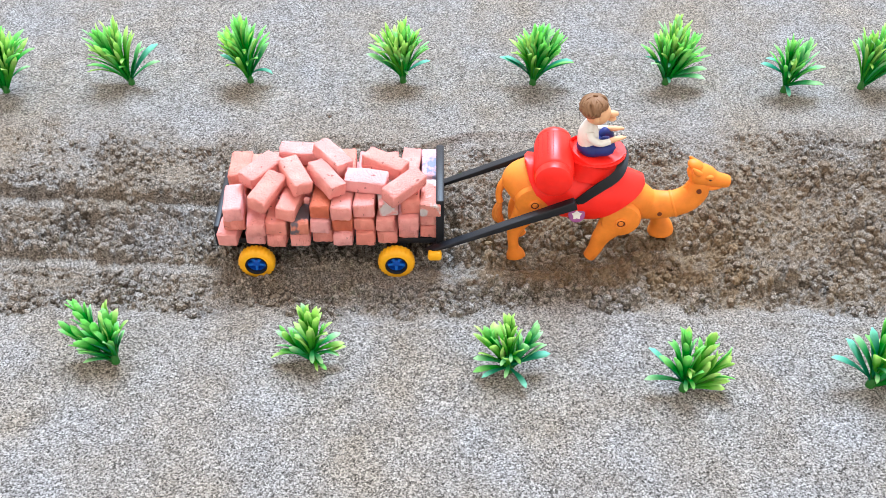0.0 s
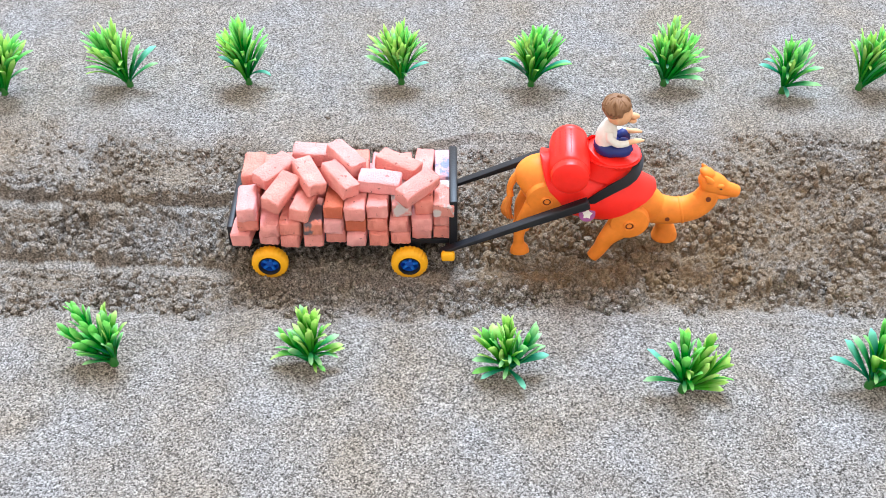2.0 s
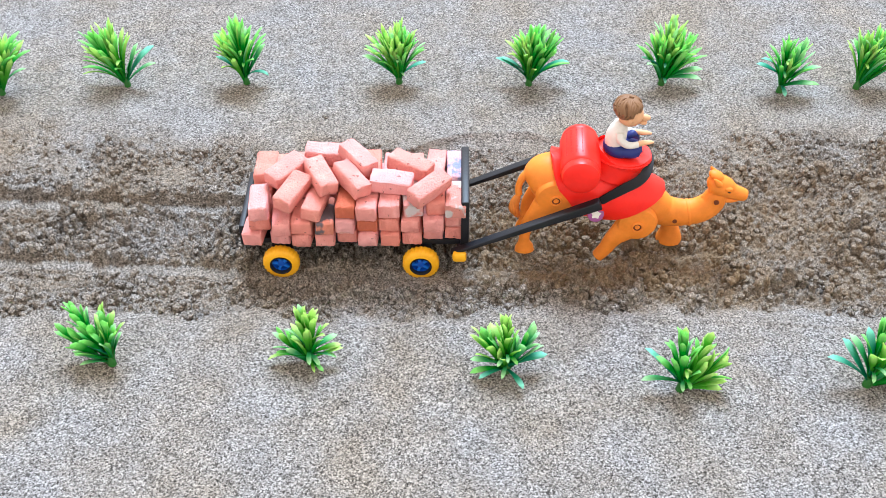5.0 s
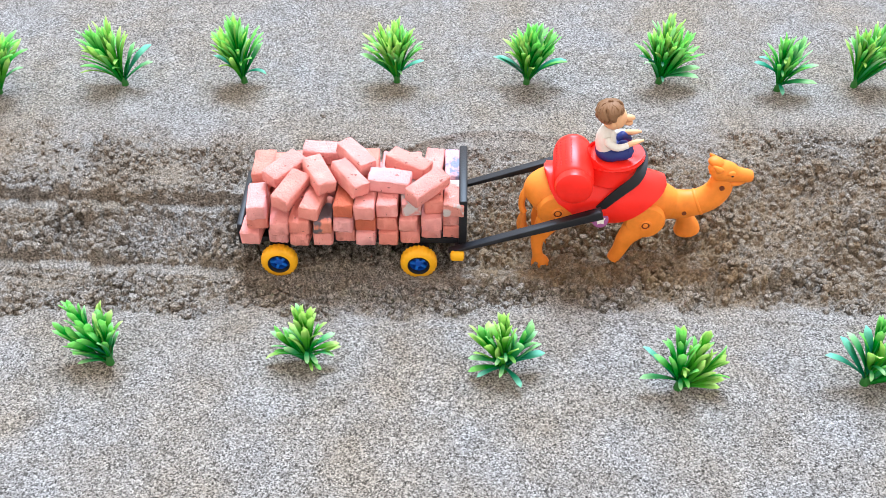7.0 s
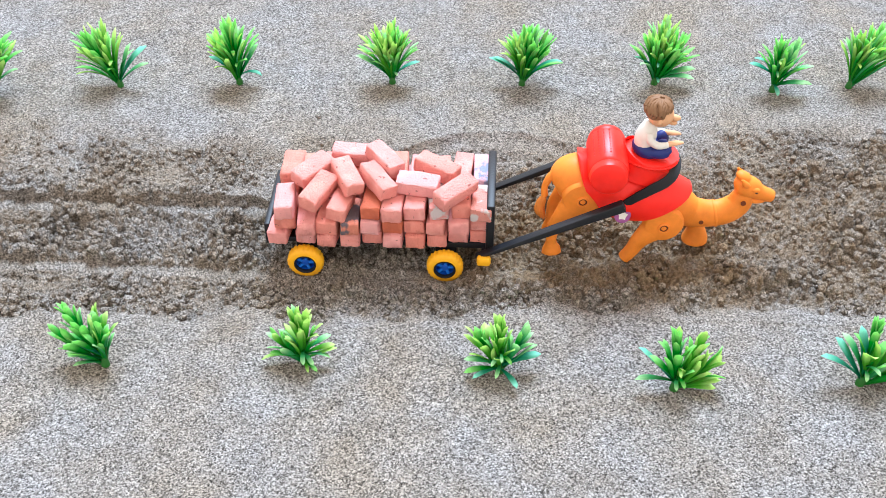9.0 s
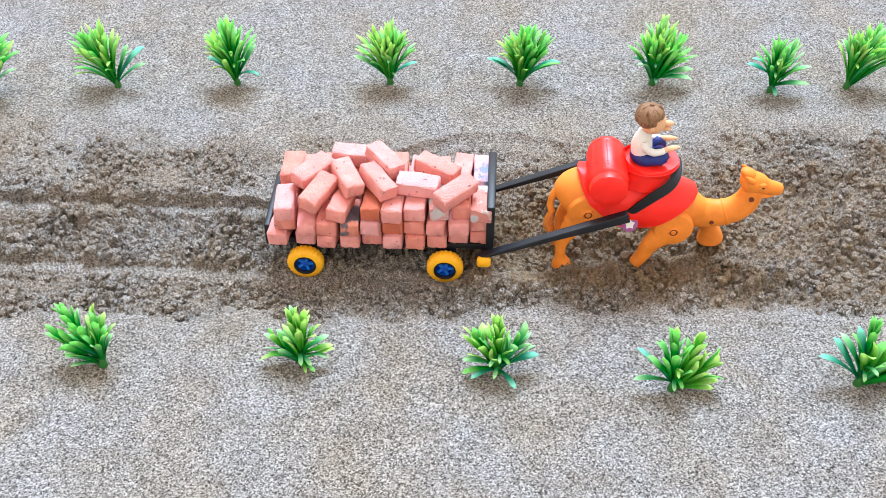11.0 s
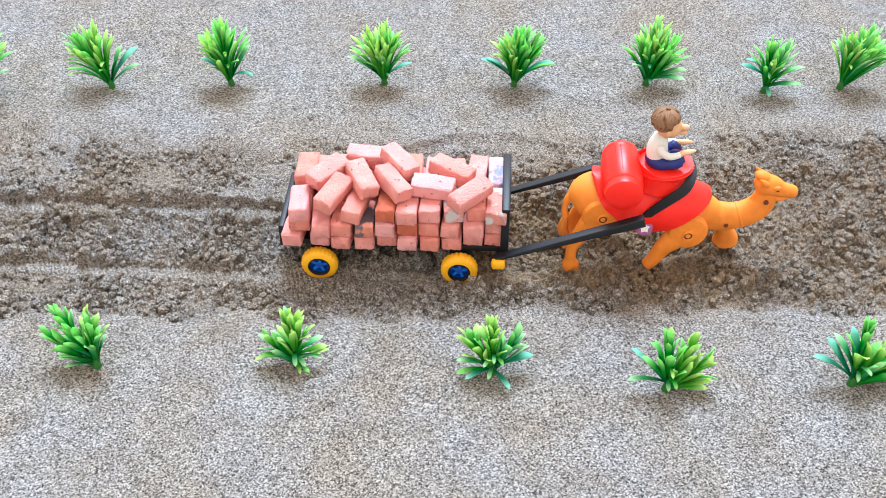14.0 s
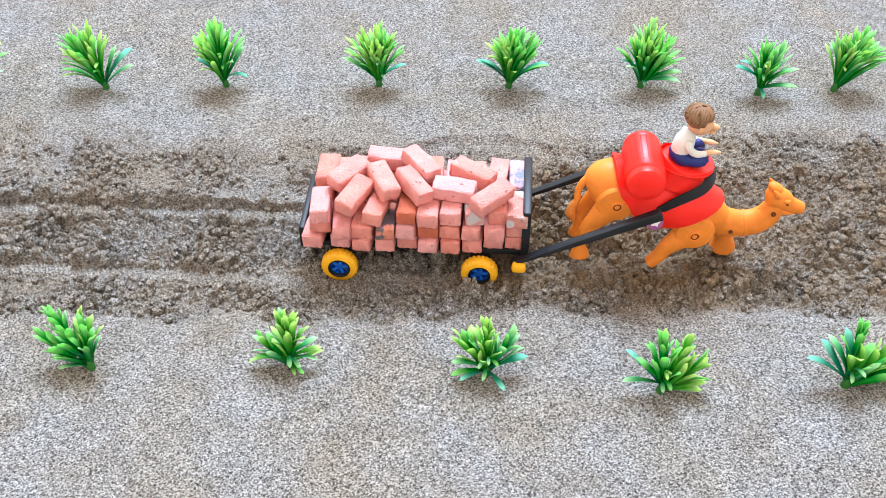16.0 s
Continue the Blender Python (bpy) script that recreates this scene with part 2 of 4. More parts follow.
def clods(x, y, size, seed, share):
    """Rounded lumps of about that size, 0..1 high, in that share of the cells."""
    place = lattice((128, 128, 2), seed)
    big = lattice((128, 128), seed + 50)
    u, v = x / size + 640, y / size + 640
    i, j = np.floor(u).astype(int), np.floor(v).astype(int)
    out = np.zeros_like(x)
    for di in (-1, 0, 1):
        for dj in (-1, 0, 1):
            a, b = (i + di) % 128, (j + dj) % 128
            r = 0.35 + 0.45 * big[a, b]
            d2 = (u - i - di - place[a, b, 0]) ** 2 + (v - j - dj - place[a, b, 1]) ** 2
            out = np.maximum(out, np.where(big[a, b] < share, np.sqrt(np.maximum(0, r * r - d2)), 0))
    return out


def rut(x, y, y0, slope, width):
    return step(width * 1.35, width * 0.75, np.abs(y - y0 - slope * (x + 0.2))) * step(0.00, -0.05, x)


def ruts(x, y):
    """The two wheel tracks behind the cart: 1 on their beds."""
    return rut(x, y, 0.0610, -0.055, 0.0066), rut(x, y, -0.0240, -0.075, 0.0066)


def trodden(x, y):
    """The narrow lane that the hooves scrape along."""
    return step(0.022, 0.012, np.abs(y + 0.007)) * step(0.03, 0.06, x) * step(0.26, 0.22, x)


def roughness(x, y):
    """How coarse the clods lie: coarsest between the wheel tracks and round the hooves, fine towards the smooth banks."""
    between = step(-0.020, -0.008, y) * step(0.062, 0.050, y) * step(0.06, -0.04, x)
    dug = step(-0.02, 0.06, x) * step(-0.070, -0.045, y) * step(0.135, 0.095, y)
    return (0.46 + 0.22 * step(-0.030, -0.045, y) + 0.75 * between + 0.62 * dug * (1 - 0.35 * step(0.20, 0.36, x))) * (1 - 0.40 * trodden(x, y))


def ground_height(x, y):
    """Metres above the level of the banks, and how far the sand is dug up."""
    c = churned(x, y)
    h = 0.004 * (value_noise(x, y, 0.16, 1) - 0.5) + 0.0015 * (value_noise(x, y, 0.05, 2) - 0.5) - 0.0005
    warp, warp2 = 0.0050 * (value_noise(x, y, 0.007, 9) - 0.5), 0.0050 * (value_noise(x, y, 0.007, 10) - 0.5)
    wx, wy = x + warp, y + warp2
    patchy = 0.30 + 0.95 * step(0.30, 0.70, value_noise(x, y, 0.036, 8))
    crumbs = 0.0068 * clods(x + warp * 0.3, y + warp2 * 0.3, 0.0040, 7, 0.70) + 0.0012 * value_noise(x, y, 0.0020, 13)
    lumps = 0.0150 * clods(wx, wy, 0.0165, 5, 0.50) + 0.0125 * clods(wx, wy, 0.0075, 6, 0.58)
    h = h + c * (-0.0075 + roughness(x, y) * (patchy * lumps + crumbs) + 0.005 * (value_noise(x, y, 0.03, 14) - 0.4))
    rolled = step(0.016, 0.008, np.abs(y + 0.032)) * step(-0.08, -0.05, x) * step(0.11, 0.09, x)
    h = h * (1 - 0.55 * rolled) - 0.0012 * rolled
    far, near = ruts(x, y)
    behind = step(-0.02, -0.08, x)
    edge = y + 0.055 * (x + 0.2) + 0.005 * (value_noise(x, y, 0.012, 15) - 0.5) + 0.003 * (value_noise(x, y, 0.004, 17) - 0.5)
    bank = step(0.0690, 0.0725, edge) * np.exp(-np.maximum(0, edge - 0.0725) / 0.028) * behind
    h = h + 0.0095 * bank * (0.55 + 0.7 * value_noise(x, y, 0.025, 12))
    edge = y + 0.075 * (x + 0.2) + 0.004 * (value_noise(x, y, 0.010, 16) - 0.5)
    bank = step(-0.0190, -0.0140, edge) * np.exp(-np.maximum(0, edge + 0.0140) / 0.010) * behind
    h = h + 0.0048 * bank * (0.4 + value_noise(x, y, 0.02, 18))
    lip = np.exp(-((edge + 0.0350) / 0.0030) ** 2) * behind
    h = h + 0.0024 * lip * value_noise(x, y, 0.02, 19)
    treads = 0.0007 * np.sin((x + 0.3 * y) / 0.0042 * 2 * math.pi)
    h = h * (1 - far) + far * (-0.0055 + treads + 0.0008 * value_noise(x, y, 0.004, 11))
    h = h * (1 - near) + near * (-0.0042 + treads + 0.0008 * value_noise(x, y, 0.004, 11))
    ridge = np.exp(-((y - 0.170 + 3.0 * (x - 0.06) ** 2) / 0.006) ** 2) * step(0.12, 0.07, np.abs(x - 0.06))
    h = h + 0.0045 * ridge * (0.5 + value_noise(x, y, 0.008, 20))
    scrape = np.exp(-((y + 0.098 - 0.010 * np.sin(x * 9)) / 0.0025) ** 2) * step(-0.42, -0.30, x) * step(0.55, 0.35, x)
    h = h + 0.0016 * scrape * value_noise(x, y, 0.05, 24)
    for px, py, r, d in ((0.085, -0.004, 0.022, 0.006), (0.140, 0.004, 0.028, 0.007), (0.215, 0.010, 0.020, 0.005), (0.060, 0.030, 0.030, 0.004)):
        h = h - d * np.exp(-(((x - px) / r) ** 2 + ((y - py) / (r * 0.6)) ** 2))
    for px, py in ((0.112, -0.018), (0.165, -0.016), (0.195, -0.006), (-0.190, -0.047), (-0.080, -0.050), (0.045, -0.050), (0.135, -0.030)):
        h = h + 0.005 * np.exp(-(((x - px) / 0.014) ** 2 + ((y - py) / 0.007) ** 2))
    return h - 0.0020 * trodden(x, y), c


def spaced(low, high, pitch, far):
    inner = np.arange(low, high + pitch / 2, pitch)
    grow = np.cumsum(0.004 * 1.5 ** np.arange(24))
    grow = grow[grow < far]
    return np.concatenate([low - grow[::-1], inner, high + grow])


def dampness(x, y, c):
    """Damp sand turned up on the track, browner and darker still along the camel's stretch; dry crust behind the cart.
    """
    mottle = step(0.35, 0.65, 0.5 * value_noise(x, y, 0.0045, 22) + 0.5 * value_noise(x, y, 0.012, 23))
    fresh = step(-0.06, 0.10, x) * step(-0.085, -0.050, y) * step(0.150, 0.105, y)
    # makes the sand browner and darker along the camel's stretch
    dug = step(0.0, 0.05, x) * step(0.28, 0.20, x) * step(-0.060, -0.040, y) * step(0.075, 0.045, y)
    far, near = ruts(x, y)
    broad = step(-0.14, -0.06, y) * step(0.24, 0.16, y)
    return broad * (0.04 + 0.16 * value_noise(x, y, 0.05, 21)) + c * (0.05 + 0.22 * mottle + 0.12 * fresh + 0.22 * fresh * (0.7 + 0.5 * mottle) + 0.34 * dug) * (1 - 0.5 * np.maximum(far, near))


def sand_ground():
    xs, ys = spaced(-0.56, 0.56, 0.0009, 90.0), spaced(-0.30, 0.49, 0.0016, 90.0)
    ys = np.sort(np.concatenate([ys[(ys < -0.112) | (ys > 0.222)], np.arange(-0.112, 0.2221, 0.00075)]))
    gx, gy = np.meshgrid(xs, ys)
    x, y = gx.ravel(), gy.ravel()
    h, c = ground_height(x, y)
    inside = (np.abs(x) < 0.57) & (y > -0.31) & (y < 0.50)
    grain = np.random.RandomState(5).rand(len(x)) - 0.5
    h = np.where(inside, h + grain * 0.0006, -0.0005)
    c = np.where(inside, c, 0)
    nx, ny = len(xs), len(ys)
    me = bpy.data.meshes.new("ground")
    me.vertices.add(nx * ny)
    me.vertices.foreach_set("co", np.stack([x, y, h], 1).ravel())
    i = (np.arange(ny - 1)[:, None] * nx + np.arange(nx - 1)[None]).ravel()
    quads = np.stack([i, i + 1, i + nx + 1, i + nx], 1)
    me.loops.add(quads.size)
    me.loops.foreach_set("vertex_index", quads.ravel())
    me.polygons.add(len(quads))
    me.polygons.foreach_set("loop_start", np.arange(0, quads.size, 4))
    me.polygons.foreach_set("use_smooth", np.ones(len(quads), bool))
    me.update()
    a = me.attributes.new("damp", "FLOAT", "POINT")
    a.data.foreach_set("value", dampness(x, y, c) * inside)
    me.materials.append(SAND)
    tagged(new("ground", me), "grey-brown sand, smooth at the sides, dug up along the track", "sand", kind="structure")


def sand_clumps():
    """Loose crumbs of damp sand on the track."""
    rng = np.random.RandomState(8)
    bm = bmesh.new()
    bmesh.ops.create_icosphere(bm, subdivisions=1, radius=1)
    base = np.array([v.co for v in bm.verts])
    tris = np.array([[v.index for v in f.verts] for f in bm.faces])
    bm.free()
    x, y = rng.uniform(-0.53, 0.53, 90000), rng.uniform(-0.12, 0.22, 90000)
    h, c = ground_height(x, y)
    far, near = ruts(x, y)
    chance = step(0.4, 0.9, c) * (1 - np.maximum(far, near)) * np.minimum(1, roughness(x, y)) ** 1.5 * (0.10 + 0.90 * step(0.3, 0.7, value_noise(x, y, 0.036, 8)))
    big = [(-0.128, -0.076, 0.006), (-0.105, -0.072, 0.004), (0.318, -0.035, 0.005), (0.36, 0.02, 0.004), (0.046, 0.005, 0.005), (0.125, 0.012, 0.005), (0.290, 0.115, 0.004), (-0.33, 0.118, 0.005), (-0.115, 0.203, 0.003)]
    chance = chance * (1 - step(0.018, 0.012, np.abs(y + 0.032)) * step(-0.08, -0.05, x) * step(0.11, 0.09, x))
    keep = np.nonzero(rng.rand(len(x)) < chance * 0.95)[0][:24000]
    verts, faces = [], []
    for n, k in enumerate(keep):
        r = 0.0009 + 0.0032 * rng.rand() ** 3.2
        v = base * (1 + 0.55 * (rng.rand(len(base), 1) - 0.5)) * r * rng.uniform(0.75, 1.25, 3)
        verts.append(v + (x[k], y[k], h[k] + r * 0.35))
        faces.append(tris + n * len(base))
    for cx, cy, r in big:
        for q in range(7):
            px, py, rr = cx + rng.normal() * r * 0.5, cy + rng.normal() * r * 0.4, r * rng.uniform(0.35, 0.6)
            v = base * (1 + 0.5 * (rng.rand(len(base), 1) - 0.5)) * rr
            verts.append(v + (px, py, float(ground_height(np.array([px]), np.array([py]))[0][0]) + rr * rng.uniform(0.3, 0.8)))
            faces.append(tris + (len(verts) - 1) * len(base))
    v, f = np.concatenate(verts), np.concatenate(faces)
    middle = np.array([q.mean(0) for q in verts])
    crumb_damp = dampness(middle[:, 0], middle[:, 1], churned(middle[:, 0], middle[:, 1])) * rng.uniform(0.7, 1.2, len(verts))
    me = bpy.data.meshes.new("sand_clumps")
    me.from_pydata(v.tolist(), [], f.tolist())
    a = me.attributes.new("damp", "FLOAT", "POINT")
    a.data.foreach_set("value", np.repeat(crumb_damp, len(base)))
    me.materials.append(SAND)
    tagged(new("sand_clumps", me), "loose crumbs of damp sand on the track", "sand", kind="stuff")


sand_ground()
sand_clumps()


# ---- plants ----
def leaf_mesh(bend, width, blunt, fold):
    """A strap leaf one unit long that grows along z and bends towards x, thick at its middle rib, widest past its middle."""
    bm = bmesh.new()
    uv = bm.loops.layers.uv.new("along")
    rows, n = [], 9
    x = z = 0.0
    along = {}
    for i in range(n + 1):
        u = i / n
        a = bend * u ** 1.4
        if i:
            x, z = x + math.sin(a) / n, z + math.cos(a) / n
        w = width * (0.34 + 0.66 * min(1, u * 1.5) ** 1.3) * math.sqrt(max(0.0, 1 - max(0, (u - blunt) / (1 - blunt)) ** 3.2)) + 0.012
        ring = []
        for s, d in ((-1, fold), (0, 0), (1, fold)):
            for k in (0, 1):
                t = (0.010 if s == 0 else 0.004) * (1 if k else -1)
                v = bm.verts.new((x - math.cos(a) * (d * w + t), s * w / 2, z + math.sin(a) * (d * w + t)))
                along[v] = u
                ring.append(v)
        rows.append(ring)
    order = [0, 2, 4, 5, 3, 1]
    for r, s in zip(rows, rows[1:]):
        for k in range(6):
            a, b = order[k], order[(k + 1) % 6]
            bm.faces.new((r[a], r[b], s[b], s[a]))
    bm.faces.new([rows[0][k] for k in order])
    bm.faces.new([rows[-1][k] for k in order])
    for f in bm.faces:
        for loop in f.loops:
            loop[uv].uv = (0.5, along[loop.vert])
    bmesh.ops.recalc_face_normals(bm, faces=bm.faces)
    me = bpy.data.meshes.new("leaf")
    bm.to_mesh(me)
    bm.free()
    me.polygons.foreach_set("use_smooth", [True] * len(me.polygons))
    return me


STRAP_LEAF, SPOON_LEAF = 0.082, 0.178
LEAF_SHAPES = {(mat.name, bend, width): leaf_mesh(bend, width, 0.74 if width < 0.15 else 0.66, 0.16) for mat in (LEAF, LEAF_LIME, LEAF_MINT, LEAF_TEAL) for bend in (0.15, 0.55, 1.0, 1.6) for width in (STRAP_LEAF, SPOON_LEAF)}
for (mat_name, bend, width), me in LEAF_SHAPES.items():
    me.materials.append(bpy.data.materials[mat_name])


def plant(x, y, seed, label, width, sprigs, single=()):
    """A plastic plant stuck in the sand. sprigs: leafy stems, each with bearing and tilt in degrees, stem length, how many leaves,
    leaf length, how wide the leaves splay in degrees, dye; single: leaves of their own: bearing, tilt, height of the foot, length, bend, dye."""
    rng = random.Random(seed)
    z = float(ground_height(np.array([x]), np.array([y]))[0][0])
    thing = empty("plastic_plant", label, "plant", "plastic plants beside the track", pose(x, y, z - 0.002))
    bm = bmesh.new()
    loft(bm, [(0, 0, -0.01), (0, 0, 0.004), (0, 0, 0.010)], [0.0040, 0.0036, 0.0015], 3, 8, Vector((1, 0, 0)))
    part("stem", bm, STEM, thing)

    def add(m, mat, bend, wide, size):
        ob = new("leaf", LEAF_SHAPES[(mat.name, bend, wide)])
        ob.parent = thing
        ob.matrix_basis = m @ Matrix.Rotation(radians(rng.uniform(-16, 16)), 4, "Z") @ Matrix.Diagonal((size, size * rng.uniform(0.85, 1.15), size, 1))

    for bearing, tilt, reach, count, length, splay, dye in sprigs:
        if width == STRAP_LEAF:
            reach, length, splay = reach * 0.80, length * 1.10, splay * 0.72
        else:
            reach, length = reach * 0.92, length * 0.93
        way = Matrix.Rotation(radians(bearing), 4, "Z") @ Matrix.Rotation(radians(tilt), 4, "Y")
        bm = bmesh.new()
        loft(bm, [(0, 0, 0), (0, 0, reach * 0.5), (0, 0, reach)], [0.0018, 0.0015, 0.0010], 3, 8, Vector((1, 0, 0)))
        part("sprig", bm, STEM, thing, m=way)
        count = count * 2 if width == STRAP_LEAF else count
        for k in range(count):
            u = (k + 0.5) / count
            mat = dye if rng.random() < 0.62 else rng.choice((LEAF, LEAF, LEAF_LIME, LEAF_MINT))
            theta = splay * (1 - 0.75 * u) + rng.uniform(-6, 6)
            m = way @ Matrix.Translation((0, 0, reach * 0.96 * u)) @ Matrix.Rotation(radians(k * 137.5 + seed * 40 + rng.uniform(-14, 14)), 4, "Z") @ Matrix.Rotation(radians(theta), 4, "Y")
            add(m, mat, 0.15 if u > 0.6 or rng.random() < 0.4 else 0.55 if rng.random() < 0.8 else 1.0, width, length * (1.16 - 0.24 * u) * rng.uniform(0.82, 1.12))
    for bearing, tilt, foot, length, bend, dye in single:
        m = Matrix.Translation((0, 0, foot)) @ Matrix.Rotation(radians(bearing), 4, "Z") @ Matrix.Rotation(radians(tilt), 4, "Y")
        add(m, dye, bend, SPOON_LEAF, length * (0.78 if width == SPOON_LEAF else 0.94))


STEM = plastic("green_stem", (0.02, 0.14, 0.015), 0.5)
TUFT_LABEL = "tall tuft of dark to lime green plastic leaves stuck in sand"
BUSH_LABEL = "short bushy green plastic plant with pale tips stuck in sand"
# the row beyond the track: tall tufts
plant(-0.4545, 0.2455, 1, TUFT_LABEL, STRAP_LEAF, ((90, 6, 0.034, 18, 0.052, 18, LEAF), (8, 14, 0.026, 12, 0.048, 16, LEAF_LIME), (180, 14, 0.03, 10, 0.048, 16, LEAF)), ((8, 40, 0.010, 0.040, 0.55, LEAF_MINT),))
plant(-0.3270, 0.2600, 2, TUFT_LABEL, STRAP_LEAF, ((165, 26, 0.040, 20, 0.044, 18, LEAF), (140, 14, 0.040, 14, 0.044, 16, LEAF_LIME)),
      ((20, 18, 0.004, 0.052, 0.15, LEAF_MINT), (10, 26, 0.006, 0.056, 0.55, LEAF_TEAL), (0, 40, 0.006, 0.044, 0.55, LEAF_MINT), (262, 25, 0.030, 0.020, 1.6, LEAF_LIME), (255, 20, 0.016, 0.026, 1.0, LEAF)))
plant(-0.2030, 0.2660, 3, TUFT_LABEL, STRAP_LEAF, ((120, 8, 0.044, 24, 0.044, 16, LEAF), (170, 18, 0.034, 12, 0.042, 16, LEAF_LIME)),
      ((15, 28, 0.008, 0.048, 0.15, LEAF_MINT), (355, 40, 0.010, 0.030, 1.6, LEAF_TEAL), (172, 38, 0.010, 0.040, 0.55, LEAF_TEAL), (268, 30, 0.040, 0.016, 1.6, LEAF_LIME), (275, 30, 0.026, 0.016, 1.6, LEAF)))
plant(-0.0420, 0.2640, 4, TUFT_LABEL, STRAP_LEAF, ((90, 4, 0.040, 26, 0.042, 20, LEAF_LIME), (160, 14, 0.032, 12, 0.042, 18, LEAF_LIME), (20, 12, 0.034, 10, 0.038, 18, LEAF)),
      ((172, 40, 0.006, 0.050, 0.55, LEAF_MINT), (5, 45, 0.010, 0.036, 0.55, LEAF_TEAL), (268, 30, 0.030, 0.014, 1.6, LEAF_MINT), (290, 30, 0.014, 0.016, 1.6, LEAF_MINT), (270, 25, 0.042, 0.012, 1.6, LEAF)))
plant(0.0940, 0.2585, 5, TUFT_LABEL, STRAP_LEAF, ((60, 10, 0.034, 22, 0.044, 18, LEAF), (10, 20, 0.032, 14, 0.042, 18, LEAF), (160, 8, 0.032, 12, 0.042, 14, LEAF_LIME)),
      ((168, 42, 0.008, 0.046, 0.55, LEAF_TEAL), (160, 46, 0.012, 0.040, 0.55, LEAF_TEAL), (5, 52, 0.010, 0.048, 0.55, LEAF_TEAL), (40, 26, 0.03, 0.044, 0.15, LEAF_MINT)))
plant(0.2330, 0.2585, 6, TUFT_LABEL, STRAP_LEAF, ((60, 12, 0.042, 24, 0.044, 18, LEAF_LIME), (15, 26, 0.034, 16, 0.040, 18, LEAF), (170, 8, 0.030, 10, 0.042, 14, LEAF)),
      ((175, 45, 0.020, 0.030, 0.55, LEAF_TEAL), (272, 30, 0.026, 0.016, 1.6, LEAF_TEAL), (278, 50, 0.010, 0.020, 1.0, LEAF_TEAL), (355, 58, 0.008, 0.046, 0.55, LEAF_MINT), (340, 62, 0.008, 0.044, 0.55, LEAF_MINT)))
plant(0.3540, 0.2440, 7, TUFT_LABEL, STRAP_LEAF, ((80, 8, 0.040, 18, 0.036, 24, LEAF), (20, 20, 0.036, 12, 0.038, 20, LEAF_MINT)),
      ((165, 24, 0.020, 0.036, 1.0, LEAF_TEAL), (172, 50, 0.020, 0.034, 0.55, LEAF_TEAL), (8, 50, 0.012, 0.046, 0.55, LEAF_MINT), (350, 66, 0.008, 0.042, 0.55, LEAF_MINT), (335, 60, 0.010, 0.036, 0.55, LEAF_MINT),
       (268, 62, 0.010, 0.024, 1.0, LEAF_TEAL), (255, 40, 0.026, 0.018, 1.6, LEAF_MINT), (262, 30, 0.038, 0.016, 1.6, LEAF_LIME)))
plant(0.4360, 0.2510, 8, TUFT_LABEL, STRAP_LEAF, ((30, 22, 0.036, 24, 0.046, 16, LEAF), (10, 32, 0.030, 14, 0.046, 16, LEAF), (80, 8, 0.034, 12, 0.042, 14, LEAF_LIME)), ((280, 30, 0.030, 0.018, 1.6, LEAF_LIME),))
# the row before the track: short bushes
plant(-0.2610, -0.1340, 11, BUSH_LABEL, SPOON_LEAF, ((148, 32, 0.046, 22, 0.032, 22, LEAF), (100, 12, 0.038, 13, 0.032, 14, LEAF_LIME), (60, 4, 0.030, 9, 0.032, 12, LEAF), (15, 9, 0.024, 6, 0.030, 10, LEAF_MINT), (165, 52, 0.032, 12, 0.032, 16, LEAF)),
      ((186, 58, 0.008, 0.036, 0.55, LEAF_MINT), (196, 66, 0.005, 0.032, 0.55, LEAF_MINT), (174, 52, 0.012, 0.034, 0.15, LEAF_TEAL)))
plant(-0.1030, -0.1325, 12, BUSH_LABEL, SPOON_LEAF, ((110, 14, 0.032, 16, 0.034, 18, LEAF_LIME), (165, 42, 0.022, 10, 0.030, 16, LEAF), (60, 8, 0.030, 9, 0.034, 14, LEAF_LIME)),
      ((15, 48, 0.014, 0.034, 0.55, LEAF_MINT), (6, 62, 0.012, 0.034, 0.55, LEAF_LIME), (0, 60, 0.006, 0.038, 0.15, LEAF_LIME), (350, 55, 0.010, 0.030, 1.0, LEAF_MINT), (268, 40, 0.014, 0.024, 1.6, LEAF_MINT),
       (292, 45, 0.012, 0.024, 1.6, LEAF_MINT), (285, 70, 0.006, 0.022, 0.55, LEAF_LIME), (305, 70, 0.005, 0.024, 0.55, LEAF), (188, 66, 0.008, 0.036, 0.15, LEAF)))
plant(0.0520, -0.1440, 13, BUSH_LABEL, SPOON_LEAF, ((95, 10, 0.034, 16, 0.034, 18, LEAF_LIME), (150, 30, 0.026, 13, 0.032, 18, LEAF_LIME), (30, 32, 0.026, 12, 0.033, 18, LEAF_MINT)),
      ((182, 62, 0.010, 0.038, 0.55, LEAF_MINT), (192, 72, 0.006, 0.038, 0.55, LEAF), (212, 68, 0.006, 0.034, 0.55, LEAF_TEAL), (5, 60, 0.008, 0.044, 0.55, LEAF_TEAL), (298, 68, 0.006, 0.036, 0.55, LEAF_TEAL), (262, 52, 0.010, 0.026, 1.0, LEAF_MINT),
       (275, 35, 0.022, 0.018, 1.6, LEAF_MINT), (300, 40, 0.020, 0.020, 1.6, LEAF), (240, 40, 0.018, 0.020, 1.6, LEAF_MINT)))
